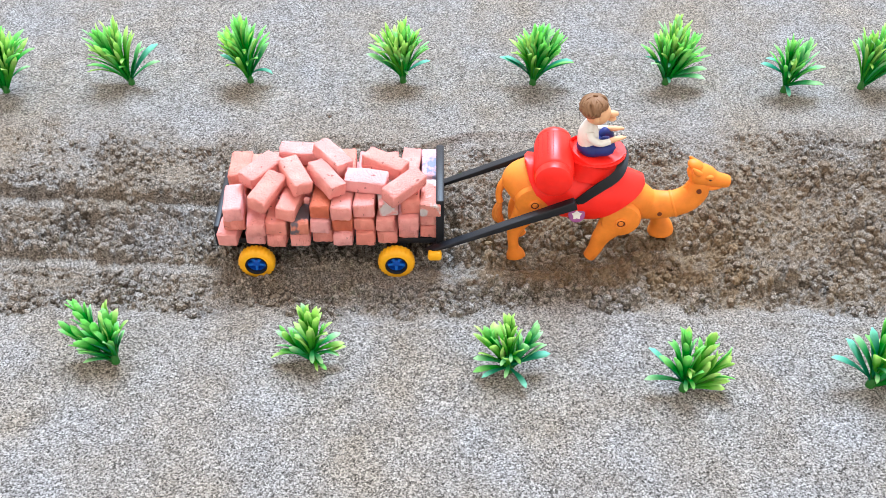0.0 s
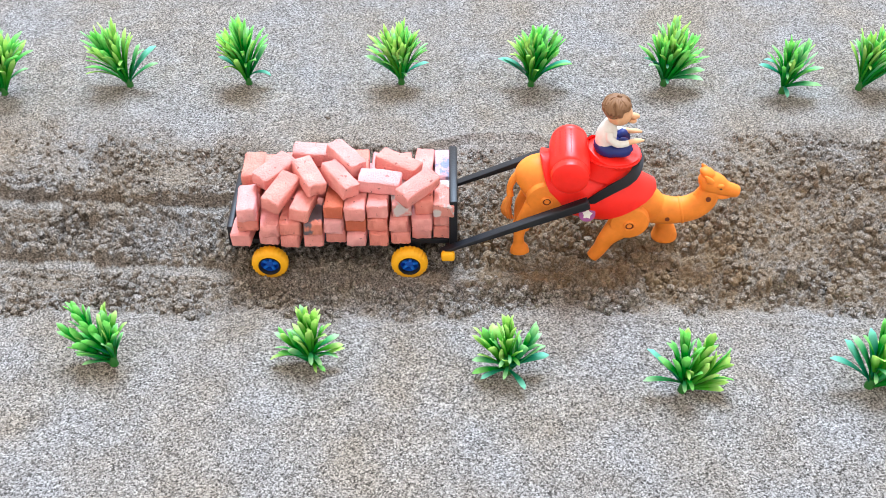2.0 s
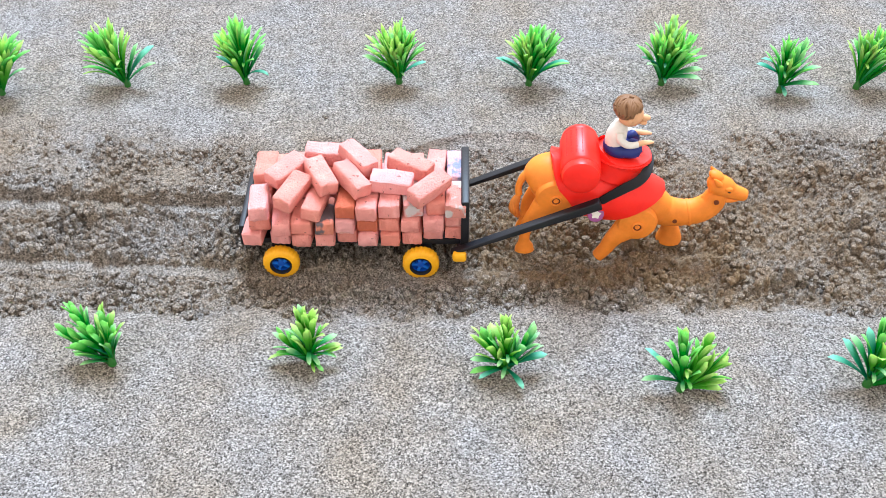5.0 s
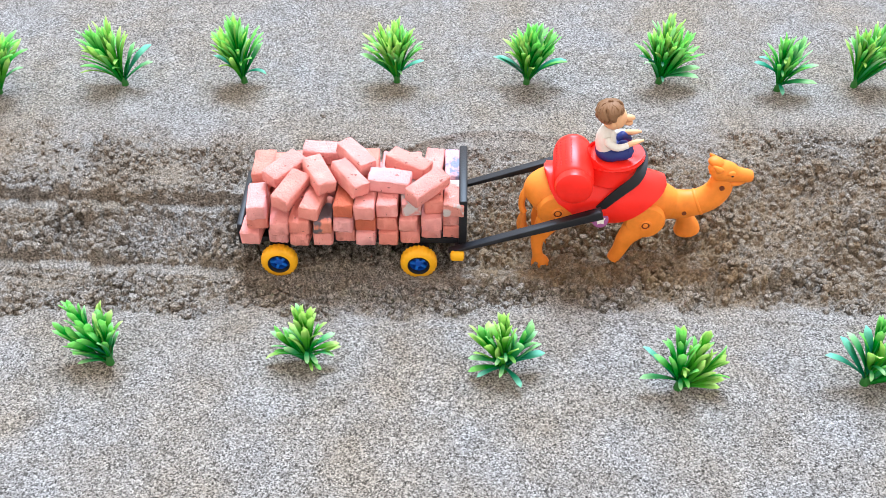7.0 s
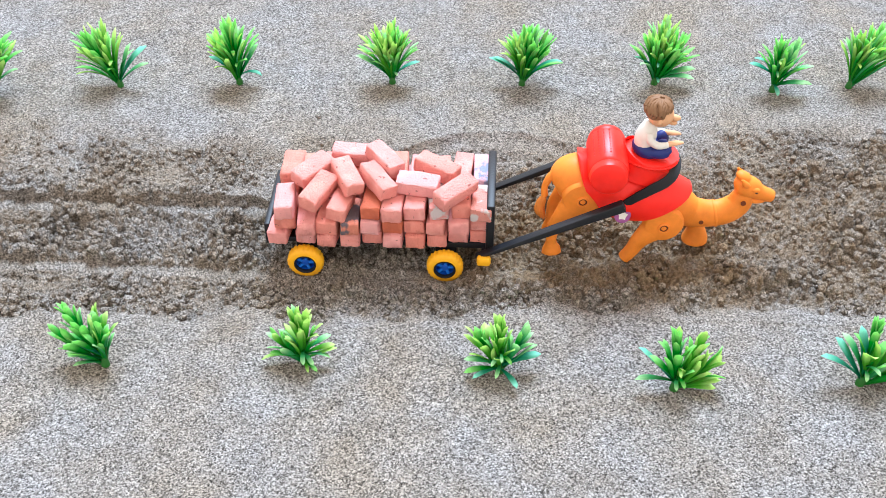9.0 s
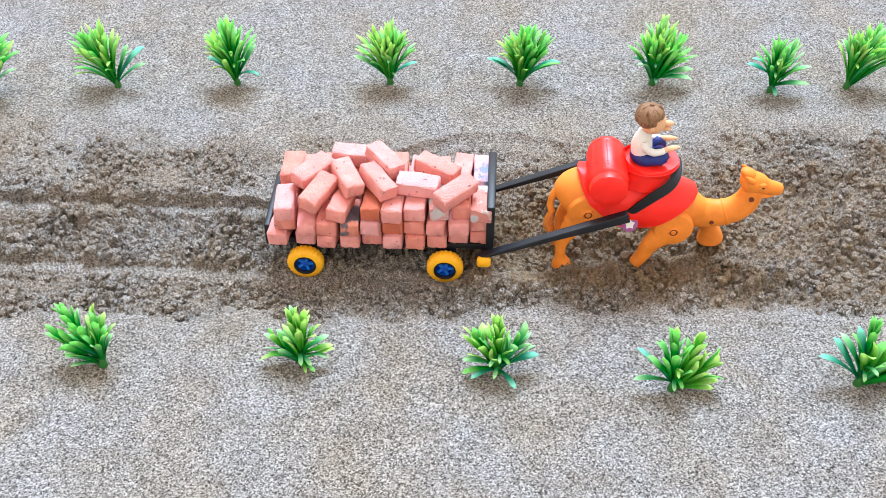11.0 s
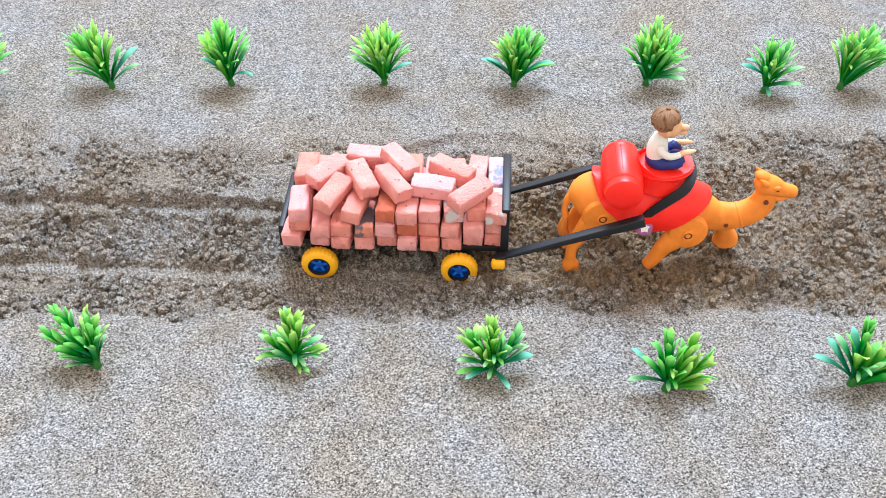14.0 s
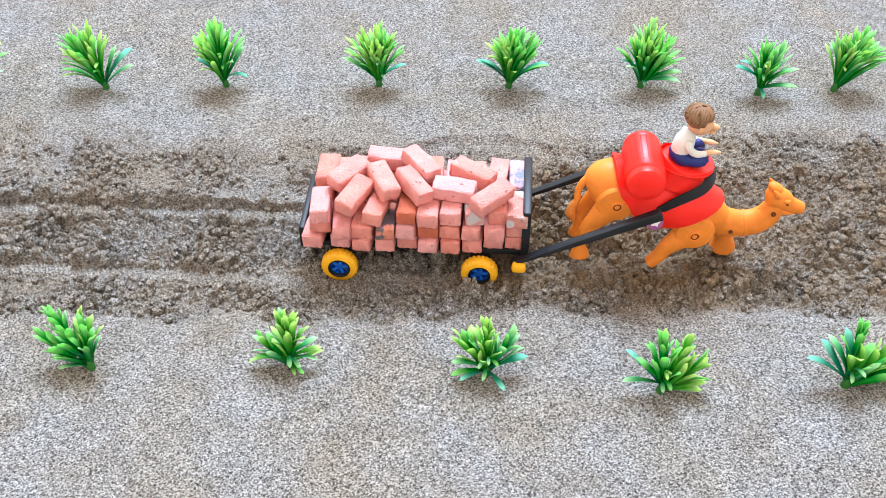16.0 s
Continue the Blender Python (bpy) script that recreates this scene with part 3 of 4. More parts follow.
plant(0.1865, -0.1645, 14, BUSH_LABEL, SPOON_LEAF, ((100, 10, 0.038, 16, 0.036, 16, LEAF), (35, 28, 0.034, 15, 0.034, 18, LEAF_LIME), (10, 48, 0.028, 12, 0.032, 16, LEAF_LIME)),
      ((160, 42, 0.008, 0.056, 0.15, LEAF_TEAL), (165, 36, 0.012, 0.040, 0.55, LEAF), (180, 66, 0.010, 0.042, 0.55, LEAF_MINT), (0, 74, 0.004, 0.046, 0.15, LEAF_LIME), (354, 76, 0.004, 0.042, 0.55, LEAF_LIME),
       (268, 35, 0.026, 0.020, 1.6, LEAF_LIME), (285, 40, 0.016, 0.022, 1.6, LEAF), (255, 45, 0.014, 0.020, 1.6, LEAF_MINT)))
plant(0.3330, -0.1600, 15, BUSH_LABEL, SPOON_LEAF, ((70, 12, 0.040, 14, 0.038, 16, LEAF), (15, 36, 0.040, 14, 0.036, 18, LEAF_LIME), (2, 60, 0.032, 10, 0.034, 16, LEAF)),
      ((158, 32, 0.006, 0.060, 0.15, LEAF_TEAL), (165, 46, 0.008, 0.052, 0.55, LEAF_TEAL), (130, 26, 0.012, 0.050, 0.55, LEAF_MINT), (100, 18, 0.014, 0.050, 0.55, LEAF_TEAL), (290, 35, 0.022, 0.022, 1.6, LEAF_MINT), (265, 42, 0.018, 0.020, 1.6, LEAF_MINT)))


# ---- the cart ----
CART_AT = Vector((-0.094, 0.014, 0.0))
cart = empty("toy_cart", "black four-wheeled toy cart with yellow wheels, loaded with bricks", "toy cart", m=Matrix.Translation(CART_AT))


def box_part(name, low, high, material, parent, bevel=0.001, label=""):
    bm = bmesh.new()
    size = [(b - a) * 0.001 for a, b in zip(low, high)]
    mid = [(b + a) * 0.0005 for a, b in zip(low, high)]
    rbox(bm, size, Matrix.Translation(mid), bevel)
    return part(name, bm, material, parent, label)


box_part("bed", (-96, -30, 22), (88, 41, 28), BLACK, cart)
box_part("front_board", (88, -36, 19), (95, 42, 73), BLACK, cart, 0.0015)
box_part("tail_board", (-101, -32, 20), (-96, 43, 42), BLACK, cart, 0.0012)
box_part("side_rail", (-96, -32, 23), (88, -30, 28.4), BLACK, cart, 0.0008)
box_part("side_rail", (-96, 41, 21), (88, 44, 29), BLACK, cart, 0.0008)
for wx in (-66, 54):
    bm = bmesh.new()
    lathe(bm, [(0.0035, -0.040), (0.0035, 0.046)], 12, pose(wx * 0.001, 0, 0.011))
    part("axle", bm, BLACK, cart)
    box_part("axle_block", (wx - 9, -30, 12), (wx + 9, 34, 22), BLACK, cart)
lug = box_part("tow_lug", (81, -49, 17), (93, -42, 26), YELLOW, cart, 0.0025, "yellow plastic lug")
bm = bmesh.new()
lathe(bm, [(0.0025, -0.044), (0.0025, -0.034)], 10, pose(0.087, 0, 0.024))
part("pin", bm, BLACK, cart)


def wheel_meshes():
    """Tyre with blunt treads, and a dished hub with five spokes; the outer face looks to -y."""
    bm = bmesh.new()
    n = 96
    prof = [(0.0086, -0.0040), (0.0096, -0.0056), (0.0136, -0.0052), (0.0150, -0.0036), (0.0153, 0.0), (0.0150, 0.0036), (0.0136, 0.0052), (0.0086, 0.0050)]
    rings = []
    for j, (r, y) in enumerate(prof):
        ring = []
        for k in range(n):
            lug_r = 0.0006 * (1 if (k + (1 if y > 0 else 0)) % 4 < 2 else -0.2) if 2 < j < 6 else 0.0
            a = 2 * math.pi * k / n
            ring.append(bm.verts.new(((r + lug_r) * math.cos(a), y, (r + lug_r) * math.sin(a))))
        rings.append(ring)
    for r, s in zip(rings, rings[1:] + rings[:1]):
        for k in range(n):
            bm.faces.new((r[k], r[(k + 1) % n], s[(k + 1) % n], s[k]))
    bmesh.ops.recalc_face_normals(bm, faces=bm.faces)
    hub = bmesh.new()
    lathe(hub, [(0.0008, 0.0042), (0.0087, 0.0042), (0.0086, -0.0032), (0.0080, -0.0030), (0.0074, 0.0010), (0.0044, 0.0012), (0.0036, -0.0026), (0.0022, -0.0034), (0.0006, -0.0034)], 40)
    return bm, hub


WHEELS = []
for wx, wy, flip in ((-66, -41, 0), (54, -41, 0), (-66, 47, 180), (54, 47, 180)):
    tyre, hub = wheel_meshes()
    w = part("wheel", tyre, YELLOW, cart, "yellow plastic tyre with blunt treads", pose(wx * 0.001, wy * 0.001, 0.010))
    rim = part("hub", hub, BLUE, w, "blue dished hub", pose(0, 0, 0, 0, 0, flip))
    bm = bmesh.new()
    loops = [[bm.verts.new((r * math.cos(math.pi * q / 20), y, r * math.sin(math.pi * q / 20))) for q in range(40)] for r, y in ((0.0078, -0.0042), (0.0086, -0.0060), (0.0094, -0.0062), (0.0094, -0.0030), (0.0078, -0.0030))]
    for a, b in zip(loops, loops[1:] + loops[:1]):
        for q in range(40):
            bm.faces.new((a[q], a[(q + 1) % 40], b[(q + 1) % 40], b[q]))
    part("rim_ring", bm, BLACK, rim, "black ring")
    for k in range(5):
        bm = bmesh.new()
        rbox(bm, (0.0052, 0.0034, 0.0024), Matrix.Translation((0.0052, -0.0014, 0)), 0.0006, 2)
        part("spoke", bm, BLUE_LIGHT, rim, "", pose(0, 0, 0, 0, 72 * k + 20, 0))
    WHEELS.append((w, wx * 0.001, wy * 0.001))

SHAFTS = []
for sy, length in ((-0.0415, 0.134), (0.0435, 0.132)):
    bm = bmesh.new()
    rbox(bm, (length, 0.0075, 0.0085), Matrix.Translation((length / 2 - 0.007, 0, 0)), 0.0008)
    for v in bm.verts:
        if v.co.x < 0.0:
            v.co.z = v.co.z * 0.25 - 0.001
    SHAFTS.append((part("shaft", bm, BLACK, cart, "black painted wooden shaft"), sy))

# ---- the bricks ----
def brick_mesh(seed, material):
    rng = random.Random(seed)
    bm = bmesh.new()
    rbox(bm, (0.036, 0.0180, 0.0138), None, 0.0016, 2)
    long_edges = [e for e in bm.edges if e.calc_length() > 0.011]
    bmesh.ops.subdivide_edges(bm, edges=long_edges, cuts=3, use_grid_fill=True)
    for v in bm.verts:
        edge = sum(abs(abs(c) - h) < 0.0016 for c, h in zip(v.co, (0.018, 0.0090, 0.0069)))
        end = abs(abs(v.co.x) - 0.018) < 0.0004
        amount = 0.00085 if end else 0.00060 if edge >= 2 else 0.00022
        v.co += Vector([rng.uniform(-amount, amount) for _ in range(3)])
        if edge >= 2 and rng.random() < 0.10:
            v.co *= 0.955
    me = bpy.data.meshes.new("brick")
    bm.to_mesh(me)
    bm.free()
    me.polygons.foreach_set("use_smooth", [True] * len(me.polygons))
    me.set_sharp_from_angle(angle=radians(50))
    me.materials.append(material)
    return me


BRICK_MESHES = [brick_mesh(s, BRICK) for s in range(6)]
ODD_MESHES = {"pale": brick_mesh(20, BRICK_PALE), "scorched": brick_mesh(21, BRICK_DARK), "red": brick_mesh(22, BRICK_RED), "stained": brick_mesh(23, BRICK_LILAC)}
BRICKS = []
sizes = random.Random(9)


def brick(m, look_of="", loose=False):
    ob = new("brick", ODD_MESHES[look_of] if look_of else BRICK_MESHES[len(BRICKS) % 6])
    ob.matrix_basis = Matrix.Translation(CART_AT) @ m
    ob.scale = (sizes.uniform(0.93, 1.06), sizes.uniform(0.88, 1.00), sizes.uniform(0.94, 1.00))
    tone = {"": "small pink clay brick", "pale": "small clay brick with chalky white patches", "scorched": "small clay brick scorched dark grey", "red": "small dark red clay brick", "stained": "small lilac-pink clay brick with blue-grey stain"}[look_of]
    tagged(ob, tone + (" lying loose on the brick stack" if loose else " stacked on the toy cart"), "brick", "bricks on the cart")
    BRICKS.append((ob, m))


rng = random.Random(42)
GAPS = {(1, 0, 2), (2, 0, 2), (3, 0, 2), (0, 0, 0)}
ODD = {(3, 0, 1): "scorched", (4, 0, 2): "red", (7, 0, 2): "pale", (9, 1, 2): "stained", (9, 0, 2): "pale", (5, 0, 1): "red"}
for layer in range(3):
    for col in range(10):
        for deep in range(2):
            if (col, deep, layer) in GAPS:
                continue
            x = -0.0820 + col * 0.01845 + rng.uniform(-0.0006, 0.0006)
            y = -0.0205 + 0.0085 * col / 9 + 0.0365 * deep + rng.uniform(-0.0040, 0.0040) - (0.0052, 0.0050, 0.0056)[layer] * (deep == 0)
            z = 0.0280 + 0.0138 * (layer + 0.5) + 0.0004
            brick(pose(x, y, z, rng.uniform(-1.5, 1.5), rng.uniform(-2, 2), 90 + rng.uniform(-5, 5)), ODD.get((col, deep, layer), ""))
brick(pose(-0.0870, -0.0240, 0.0352, 0, 0, 84))
for x, y, z, rx, ry, rz in (
        (-0.0600, -0.0020, 0.0790, 6, -4, 50), (-0.0530, -0.0250, 0.0745, 10, -8, 64), (-0.0300, -0.0110, 0.0800, -4, 6, -62),
        (0.0000, 0.0090, 0.0840, -6, 6, -50), (-0.0040, -0.0140, 0.0795, -10, 8, -52), (0.0300, -0.0150, 0.0775, 4, 2, -7),
        (0.0450, 0.0080, 0.0775, -4, 4, -28), (0.0615, -0.0260, 0.0800, 12, -6, 44), (-0.0280, 0.0230, 0.0775, 0, 0, -4), (-0.0340, -0.0270, 0.0640, 8, 0, 78)):
    brick(pose(x, y, z, rx, ry, rz), "", True)


# ---- the camel, in millimetres from the middle of its stance ----
CAMEL_AT = Vector((0.120, 0.008, 0.0))
camel = empty("toy_camel", "orange plastic toy camel with red saddle, harnessed to the cart", "toy camel", m=Matrix.Translation(CAMEL_AT))
bm = bmesh.new()
loft(bm, mm((-67, 0, 64), (-63, 0, 66), (-50, 0, 69), (-30, 0, 68), (-5, 0, 65), (20, 0, 59), (40, 0, 52), (54, 0, 47), (62, 0, 46)),
     mm((3, 4), (13, 15), (20, 22), (22, 24), (21.5, 25), (20, 23), (17, 19), (12.5, 15), (9, 12)), 4, 28)
part("torso", bm, CAMEL, camel)
bm = bmesh.new()
loft(bm, mm((50, 0, 46.5), (64, 0, 44.5), (77, 0, 45.5), (88, 0, 50), (95, 0, 58), (97, 0, 67), (97, 0, 74)),
     mm((12, 15), (11, 13.5), (10, 12.5), (9.4, 12.5), (8.6, 11.8), (7.6, 10), (6.5, 7.5)), 5, 24)
for k in range(9):
    ball(bm, (0.001 * (84 + 1.4 * k), 0, 0.001 * (56 + 2.6 * k)), (0.0035, 0.003, 0.003), None, 0, 8, 6)
neck = part("neck", bm, CAMEL, camel)
bm = bmesh.new()
loft(bm, mm((77.0, 0, 45.3), (78.2, 0, 45.7), (79.4, 0, 46.1)), mm((10.2, 12.8), (10.6, 13.2), (10.2, 12.8)), 2, 24)
part("collar_ring", bm, CAMEL, neck)
bm = bmesh.new()
loft(bm, mm((86, 0, 79), (89, 0, 79.5), (95, 0, 78.5), (102, 0, 76.3), (108, 0, 73.5), (114, 0, 71.8), (119, 0, 70.6), (122.5, 0, 69.8), (124, 0, 69.6)),
     mm((2, 3), (6.5, 7.5), (8.6, 10.2), (8.0, 9.6), (6.6, 7.6), (6.0, 6.4), (5.8, 6.0), (4.6, 4.8), (1.5, 1.8)), 4, 20)
loft(bm, mm((97, 0, 68), (104, 0, 65.5), (112, 0, 65), (118, 0, 65.5)), mm((3, 3), (5, 3.6), (4.4, 2.6), (2, 1.4)), 3, 14)
for s in (-1, 1):
    ball(bm, (0.103, s * 0.0066, 0.0795), (0.0042, 0.0022, 0.0022))
    ball(bm, (0.120, s * 0.0034, 0.0725), (0.0024, 0.0016, 0.0016))
ball(bm, (0.092, 0, 0.0875), (0.0075, 0.006, 0.0045), pose(0, 0, 0, 0, 20, 0))
head = part("head", bm, CAMEL, camel)
for s in (-1, 1):
    bm = bmesh.new()
    loft(bm, mm((95, s * 6, 82), (91.5, s * 8, 86), (88, s * 8.5, 90)), mm((3.4, 2.2), (2.8, 2.8), (0.8, 0.8)), 3, 10, Vector((1, 0, 0)))
    part("ear", bm, CAMEL, head)
    # a black dot paints the shade under the brow of the moulded eye
    bm = bmesh.new()
    ball(bm, (0.1045, s * 0.0080, 0.0772), (0.0012, 0.0006, 0.0006))
    part("eye", bm, EYE, head, "moulded eye, the shade under its brow painted black")


def screw_hole(x, y, z, r, parent):
    """A moulded ring round a recess, its shade painted dark, with the screw in it, facing -y."""
    bm = bmesh.new()
    lathe(bm, [(r * 1.5, 0.0015), (r * 1.45, -0.0006), (r * 1.2, -0.0014), (r, -0.0012), (r, 0.0015)], 20)
    ring = part("screw_hole", bm, CAMEL, parent, "", pose(x, y, z))
    bm = bmesh.new()
    lathe(bm, [(r * 1.02, 0.0012), (r * 1.02, -0.0004), (r * 0.1, -0.0004)], 16)
    part("recess", bm, CAMEL_SHADE, ring, "screw recess, its shade painted as a dark disc")
    bm = bmesh.new()
    lathe(bm, [(r * 0.62, 0.0012), (r * 0.62, -0.0007), (r * 0.5, -0.0010), (r * 0.1, -0.0010)], 16)
    part("screw", bm, CAMEL, ring)


def plain_hole(x, y, z, r, parent):
    # nothing is sunk here: a dark disc carries the hole's shade
    bm = bmesh.new()
    lathe(bm, [(r, 0.0010), (r, -0.0003), (r * 0.1, -0.0003)], 14)
    part("screw_hole", bm, CAMEL_SHADE, parent, "screw hole painted as a flat dark disc of shade", pose(x, y, z))


plain_hole(0.0655, -0.0112, 0.0430, 0.0020, neck)
plain_hole(0.0965, -0.0086, 0.0655, 0.0022, head)

# legs: built about their own joints as they stand at the start
LEGS = []


def leg(jx, jy, jz, path, radii, disc, front):
    s = -1 if jy < 0 else 1
    bm = bmesh.new()
    loft(bm, mm(*path), mm(*radii), 4, 18)
    lathe(bm, [(disc * 0.0007, s * -0.0050), (disc * 0.00098, s * -0.0030), (disc * 0.001, s * 0.0025), (disc * 0.0009, s * 0.0050), (disc * 0.0006, s * 0.0062), (disc * 0.0001, s * 0.0064)], 32)
    ob = part("leg", bm, CAMEL, camel, "", pose(jx * 0.001, jy * 0.001, jz * 0.001))
    if s < 0:
        screw_hole(0.0, -0.0064, -0.001 if front else 0.0, 0.0036, ob)
    LEGS.append((ob, Vector((jx, jy, jz)) * 0.001))


FORE = [(0, 0, 4), (-6, 0, -8), (-13, 0, -19), (-16, 0, -26), (-18, 0, -33), (-21, 0, -40), (-23, 0, -44)]
FORE_R = [(6, 14), (6, 13), (5.8, 9), (5.5, 7.5), (5.2, 6.6), (5.5, 6), (5.5, 5.5)]
HIND = [(0, 0, 2), (-6, 0, -12), (-13, 0, -26), (-16, 0, -34), (-16.5, 0, -43), (-15.5, 0, -52), (-14, 0, -58), (-13, 0, -63)]
HIND_R = [(6, 14), (6, 12), (5.4, 8), (4.6, 6.2), (4.0, 4.8), (4.0, 4.8), (5.2, 7.5), (5.6, 8.5)]
leg(31, -17, 44, FORE, FORE_R, 17.5, True)
leg(-43, -17, 63, HIND, HIND_R, 17.0, False)
leg(36, 13, 40, [(0, 0, 2), (12, 0, -6), (24, 0, -11), (32, 0, -16), (36, 0, -23), (38, 0, -32), (38.3, 0, -36), (38.4, 0, -37)],
    [(6, 12), (5.6, 8), (5.6, 7), (6.2, 7.2), (7.4, 8), (10, 11), (10.6, 11.6), (9.8, 10.8)], 15, True)
leg(-43, 13, 63, [(x + 2, y, z) for x, y, z in HIND], HIND_R, 15.0, False)

bm = bmesh.new()
loft(bm, mm((-64, 0, 76), (-70, -1, 68), (-72.5, -2, 58), (-71, -3, 50)), mm((3.4, 3.4), (3.2, 3.4), (2.6, 2.8), (2.4, 3)), 4, 12)
tail = part("tail", bm, CAMEL, camel)
bm = bmesh.new()
for k in range(7):
    a = k * 0.9
    loft(bm, mm((-71, -3, 51), (-73 + 2 * math.cos(a), -4 + 2 * math.sin(a), 43), (-73 + 3 * math.cos(a + 1), -5 + 3 * math.sin(a + 1), 35), (-68 + 2.5 * math.cos(a), -6 + 2 * math.sin(a), 28)),
         mm((1.6, 1.6), (2.2, 2.2), (1.9, 1.9), (0.5, 0.5)), 3, 8)
part("tuft", bm, TUFT, tail, "brown stringy tail tuft")


# blanket: a shell over the back whose flap hangs lowest at the middle
def shell(sections, thick, n=28):
    """sections: (x, z, across, up, lowest angle in degrees below the horizon)."""
    bm = bmesh.new()
    grid = []
    for x, z, ra, rb, low in sections:
        row = []
        for k in range(n + 1):
            a = radians(-low + (180 + 2 * low) * k / n)
            row.append([bm.verts.new((x, (ra + d) * math.cos(a), z + (rb + d) * math.sin(a))) for d in (0, thick)])
        grid.append(row)
    last = len(grid) - 1
    for i in range(last):
        for k in range(n):
            for d in (0, 1):
                bm.faces.new((grid[i][k][d], grid[i][k + 1][d], grid[i + 1][k + 1][d], grid[i + 1][k][d]))
        for k in (0, n):
            bm.faces.new((grid[i][k][0], grid[i][k][1], grid[i + 1][k][1], grid[i + 1][k][0]))
    for i in (0, last):
        for k in range(n):
            bm.faces.new((grid[i][k][0], grid[i][k][1], grid[i][k + 1][1], grid[i][k + 1][0]))
    return bm


FLAP = [(-52, -82), (-51, -60), (-48, -34), (-43, -14), (-38, -6), (-33, 4), (-26, 24), (-19, 44), (-10, 52), (0, 49), (10, 34), (20, 16), (32, -8), (42, -30), (47, -48), (50, -66)]
secs = []
for k in range(33):
    x = -52 + 102 * k / 32
    z = 69 - 0.13 * (x + 50) - 0.0016 * max(0, x) ** 2
    low = float(np.interp(x, [f[0] for f in FLAP], [f[1] for f in FLAP]))
    up = 25.5 - 0.002 * max(0, x - 5) ** 2
    secs.append((x * 0.001, z * 0.001, (23.3 - 0.0028 * max(0, x - 5) ** 2) * 0.001, up * 0.001, low))
blanket = part("blanket", shell(secs, 0.0016), RED, camel, "glossy red saddle blanket")
bm = bmesh.new()
loft(bm, mm((4, 0, 84), (5, 0, 92), (6, 0, 99), (7, 0, 102), (7, 0, 104), (7, 0, 105)), mm((21, 27), (20, 25), (20, 23), (21, 24), (20, 23), (12, 14)), 3, 32)
saddle = part("saddle", bm, RED, camel, "red saddle seat with a rope edge")
bm = bmesh.new()
twist = []
for k in range(144):
    a = 2 * math.pi * k / 144
    r = 0.0011 * (1 + 0.28 * math.sin(a * 36))
    twist.append([bm.verts.new((0.007 + (0.0240 + r * math.cos(b)) * math.cos(a), (0.0210 + r * math.cos(b)) * math.sin(a), 0.1018 + r * math.sin(b))) for b in (0, 1.05, 2.1, 3.14, 4.19, 5.24)])
for r, q in zip(twist, twist[1:] + twist[:1]):
    for k in range(6):
        bm.faces.new((r[k], r[(k + 1) % 6], q[(k + 1) % 6], q[k]))
part("rope_edge", bm, RED, saddle)
bm = bmesh.new()
lathe(bm, [(0.004, -0.0325), (0.0125, -0.0320), (0.0150, -0.0300), (0.0158, -0.0250), (0.0150, -0.0225), (0.0166, -0.0205), (0.0166, 0.0180), (0.0150, 0.0195), (0.0158, 0.0215), (0.0150, 0.0250), (0.0125, 0.0270), (0.004, 0.0275)], 36)
bedroll = part("bedroll", bm, RED, camel, "red rolled pack with pin holes", pose(-0.028, -0.005, 0.0975, 0, 0, -4))
# no pin hole is pierced: each is a dot coloured like its shade
for row in range(4):
    for k in range(9):
        a = radians(95 + row * 16)
        bm = bmesh.new()
        ball(bm, (0.0166 * math.cos(a), -0.0145 + 0.0038 * k, 0.0166 * math.sin(a)), (0.0007, 0.0007, 0.0007), None, 0, 6, 4)
        part("pin_hole", bm, RED_SHADE, bedroll)

# strap over the saddle from shaft to shaft
bm = bmesh.new()
way = mm((-8, -24.5, 66), (0, -25.2, 75), (10, -25.0, 84), (20, -23, 91), (26, -18, 96), (29, -8, 99.5), (30, 2, 100), (29, 12, 98), (24, 22, 92), (12, 25, 84), (-6, 27, 72))
path, _ = smooth_path(way, [0.001] * len(way), 4)
rows = []
for i, p in enumerate(path):
    p = Vector(p)
    t = (Vector(path[min(i + 1, len(path) - 1)]) - Vector(path[max(i - 1, 0)])).normalized()
    out = Vector((0.004, p.y, (p.z - 0.070) * 0.9)).normalized()
    side = t.cross(out).normalized()
    rows.append([bm.verts.new(p + side * a * 0.0042 + out * b * 0.0007) for a, b in ((-1, -1), (1, -1), (1, 1), (-1, 1))])
for r, s in zip(rows, rows[1:]):
    for k in range(4):
        bm.faces.new((r[k], r[(k + 1) % 4], s[(k + 1) % 4], s[k]))
bm.faces.new(rows[0])
bm.faces.new(rows[-1])
part("strap", bm, STRAP, camel, "black harness strap")
bm = bmesh.new()
lathe(bm, [(0.0070, 0.0008), (0.0070, -0.0002), (0.0066, -0.0005), (0.0002, -0.0005)], 28)
badge = part("badge", bm, PURPLE, camel, "round purple and white sticker", pose(-0.0075, -0.0249, 0.0540, -16, 0, 0))
bm = bmesh.new()
star = [bm.verts.new((r * math.cos(a), y, r * math.sin(a))) for y in (0.0, -0.0009) for a, r in ((math.pi * (0.5 + k / 5), 0.0046 if k % 2 == 0 else 0.0030) for k in range(10))]
for k in range(10):
    bm.faces.new((star[k], star[(k + 1) % 10], star[10 + (k + 1) % 10], star[10 + k]))
bm.faces.new(star[10:])
part("emblem", bm, WHITE, badge, "plain white emblem")

# ---- the doll on the saddle: one plain mesh ----
SEAT = Vector((0.004, -0.001, 0.1035))
bm = bmesh.new()
ball(bm, (-0.001, 0, 0.006), (0.0130, 0.0135, 0.0085), None, 1)
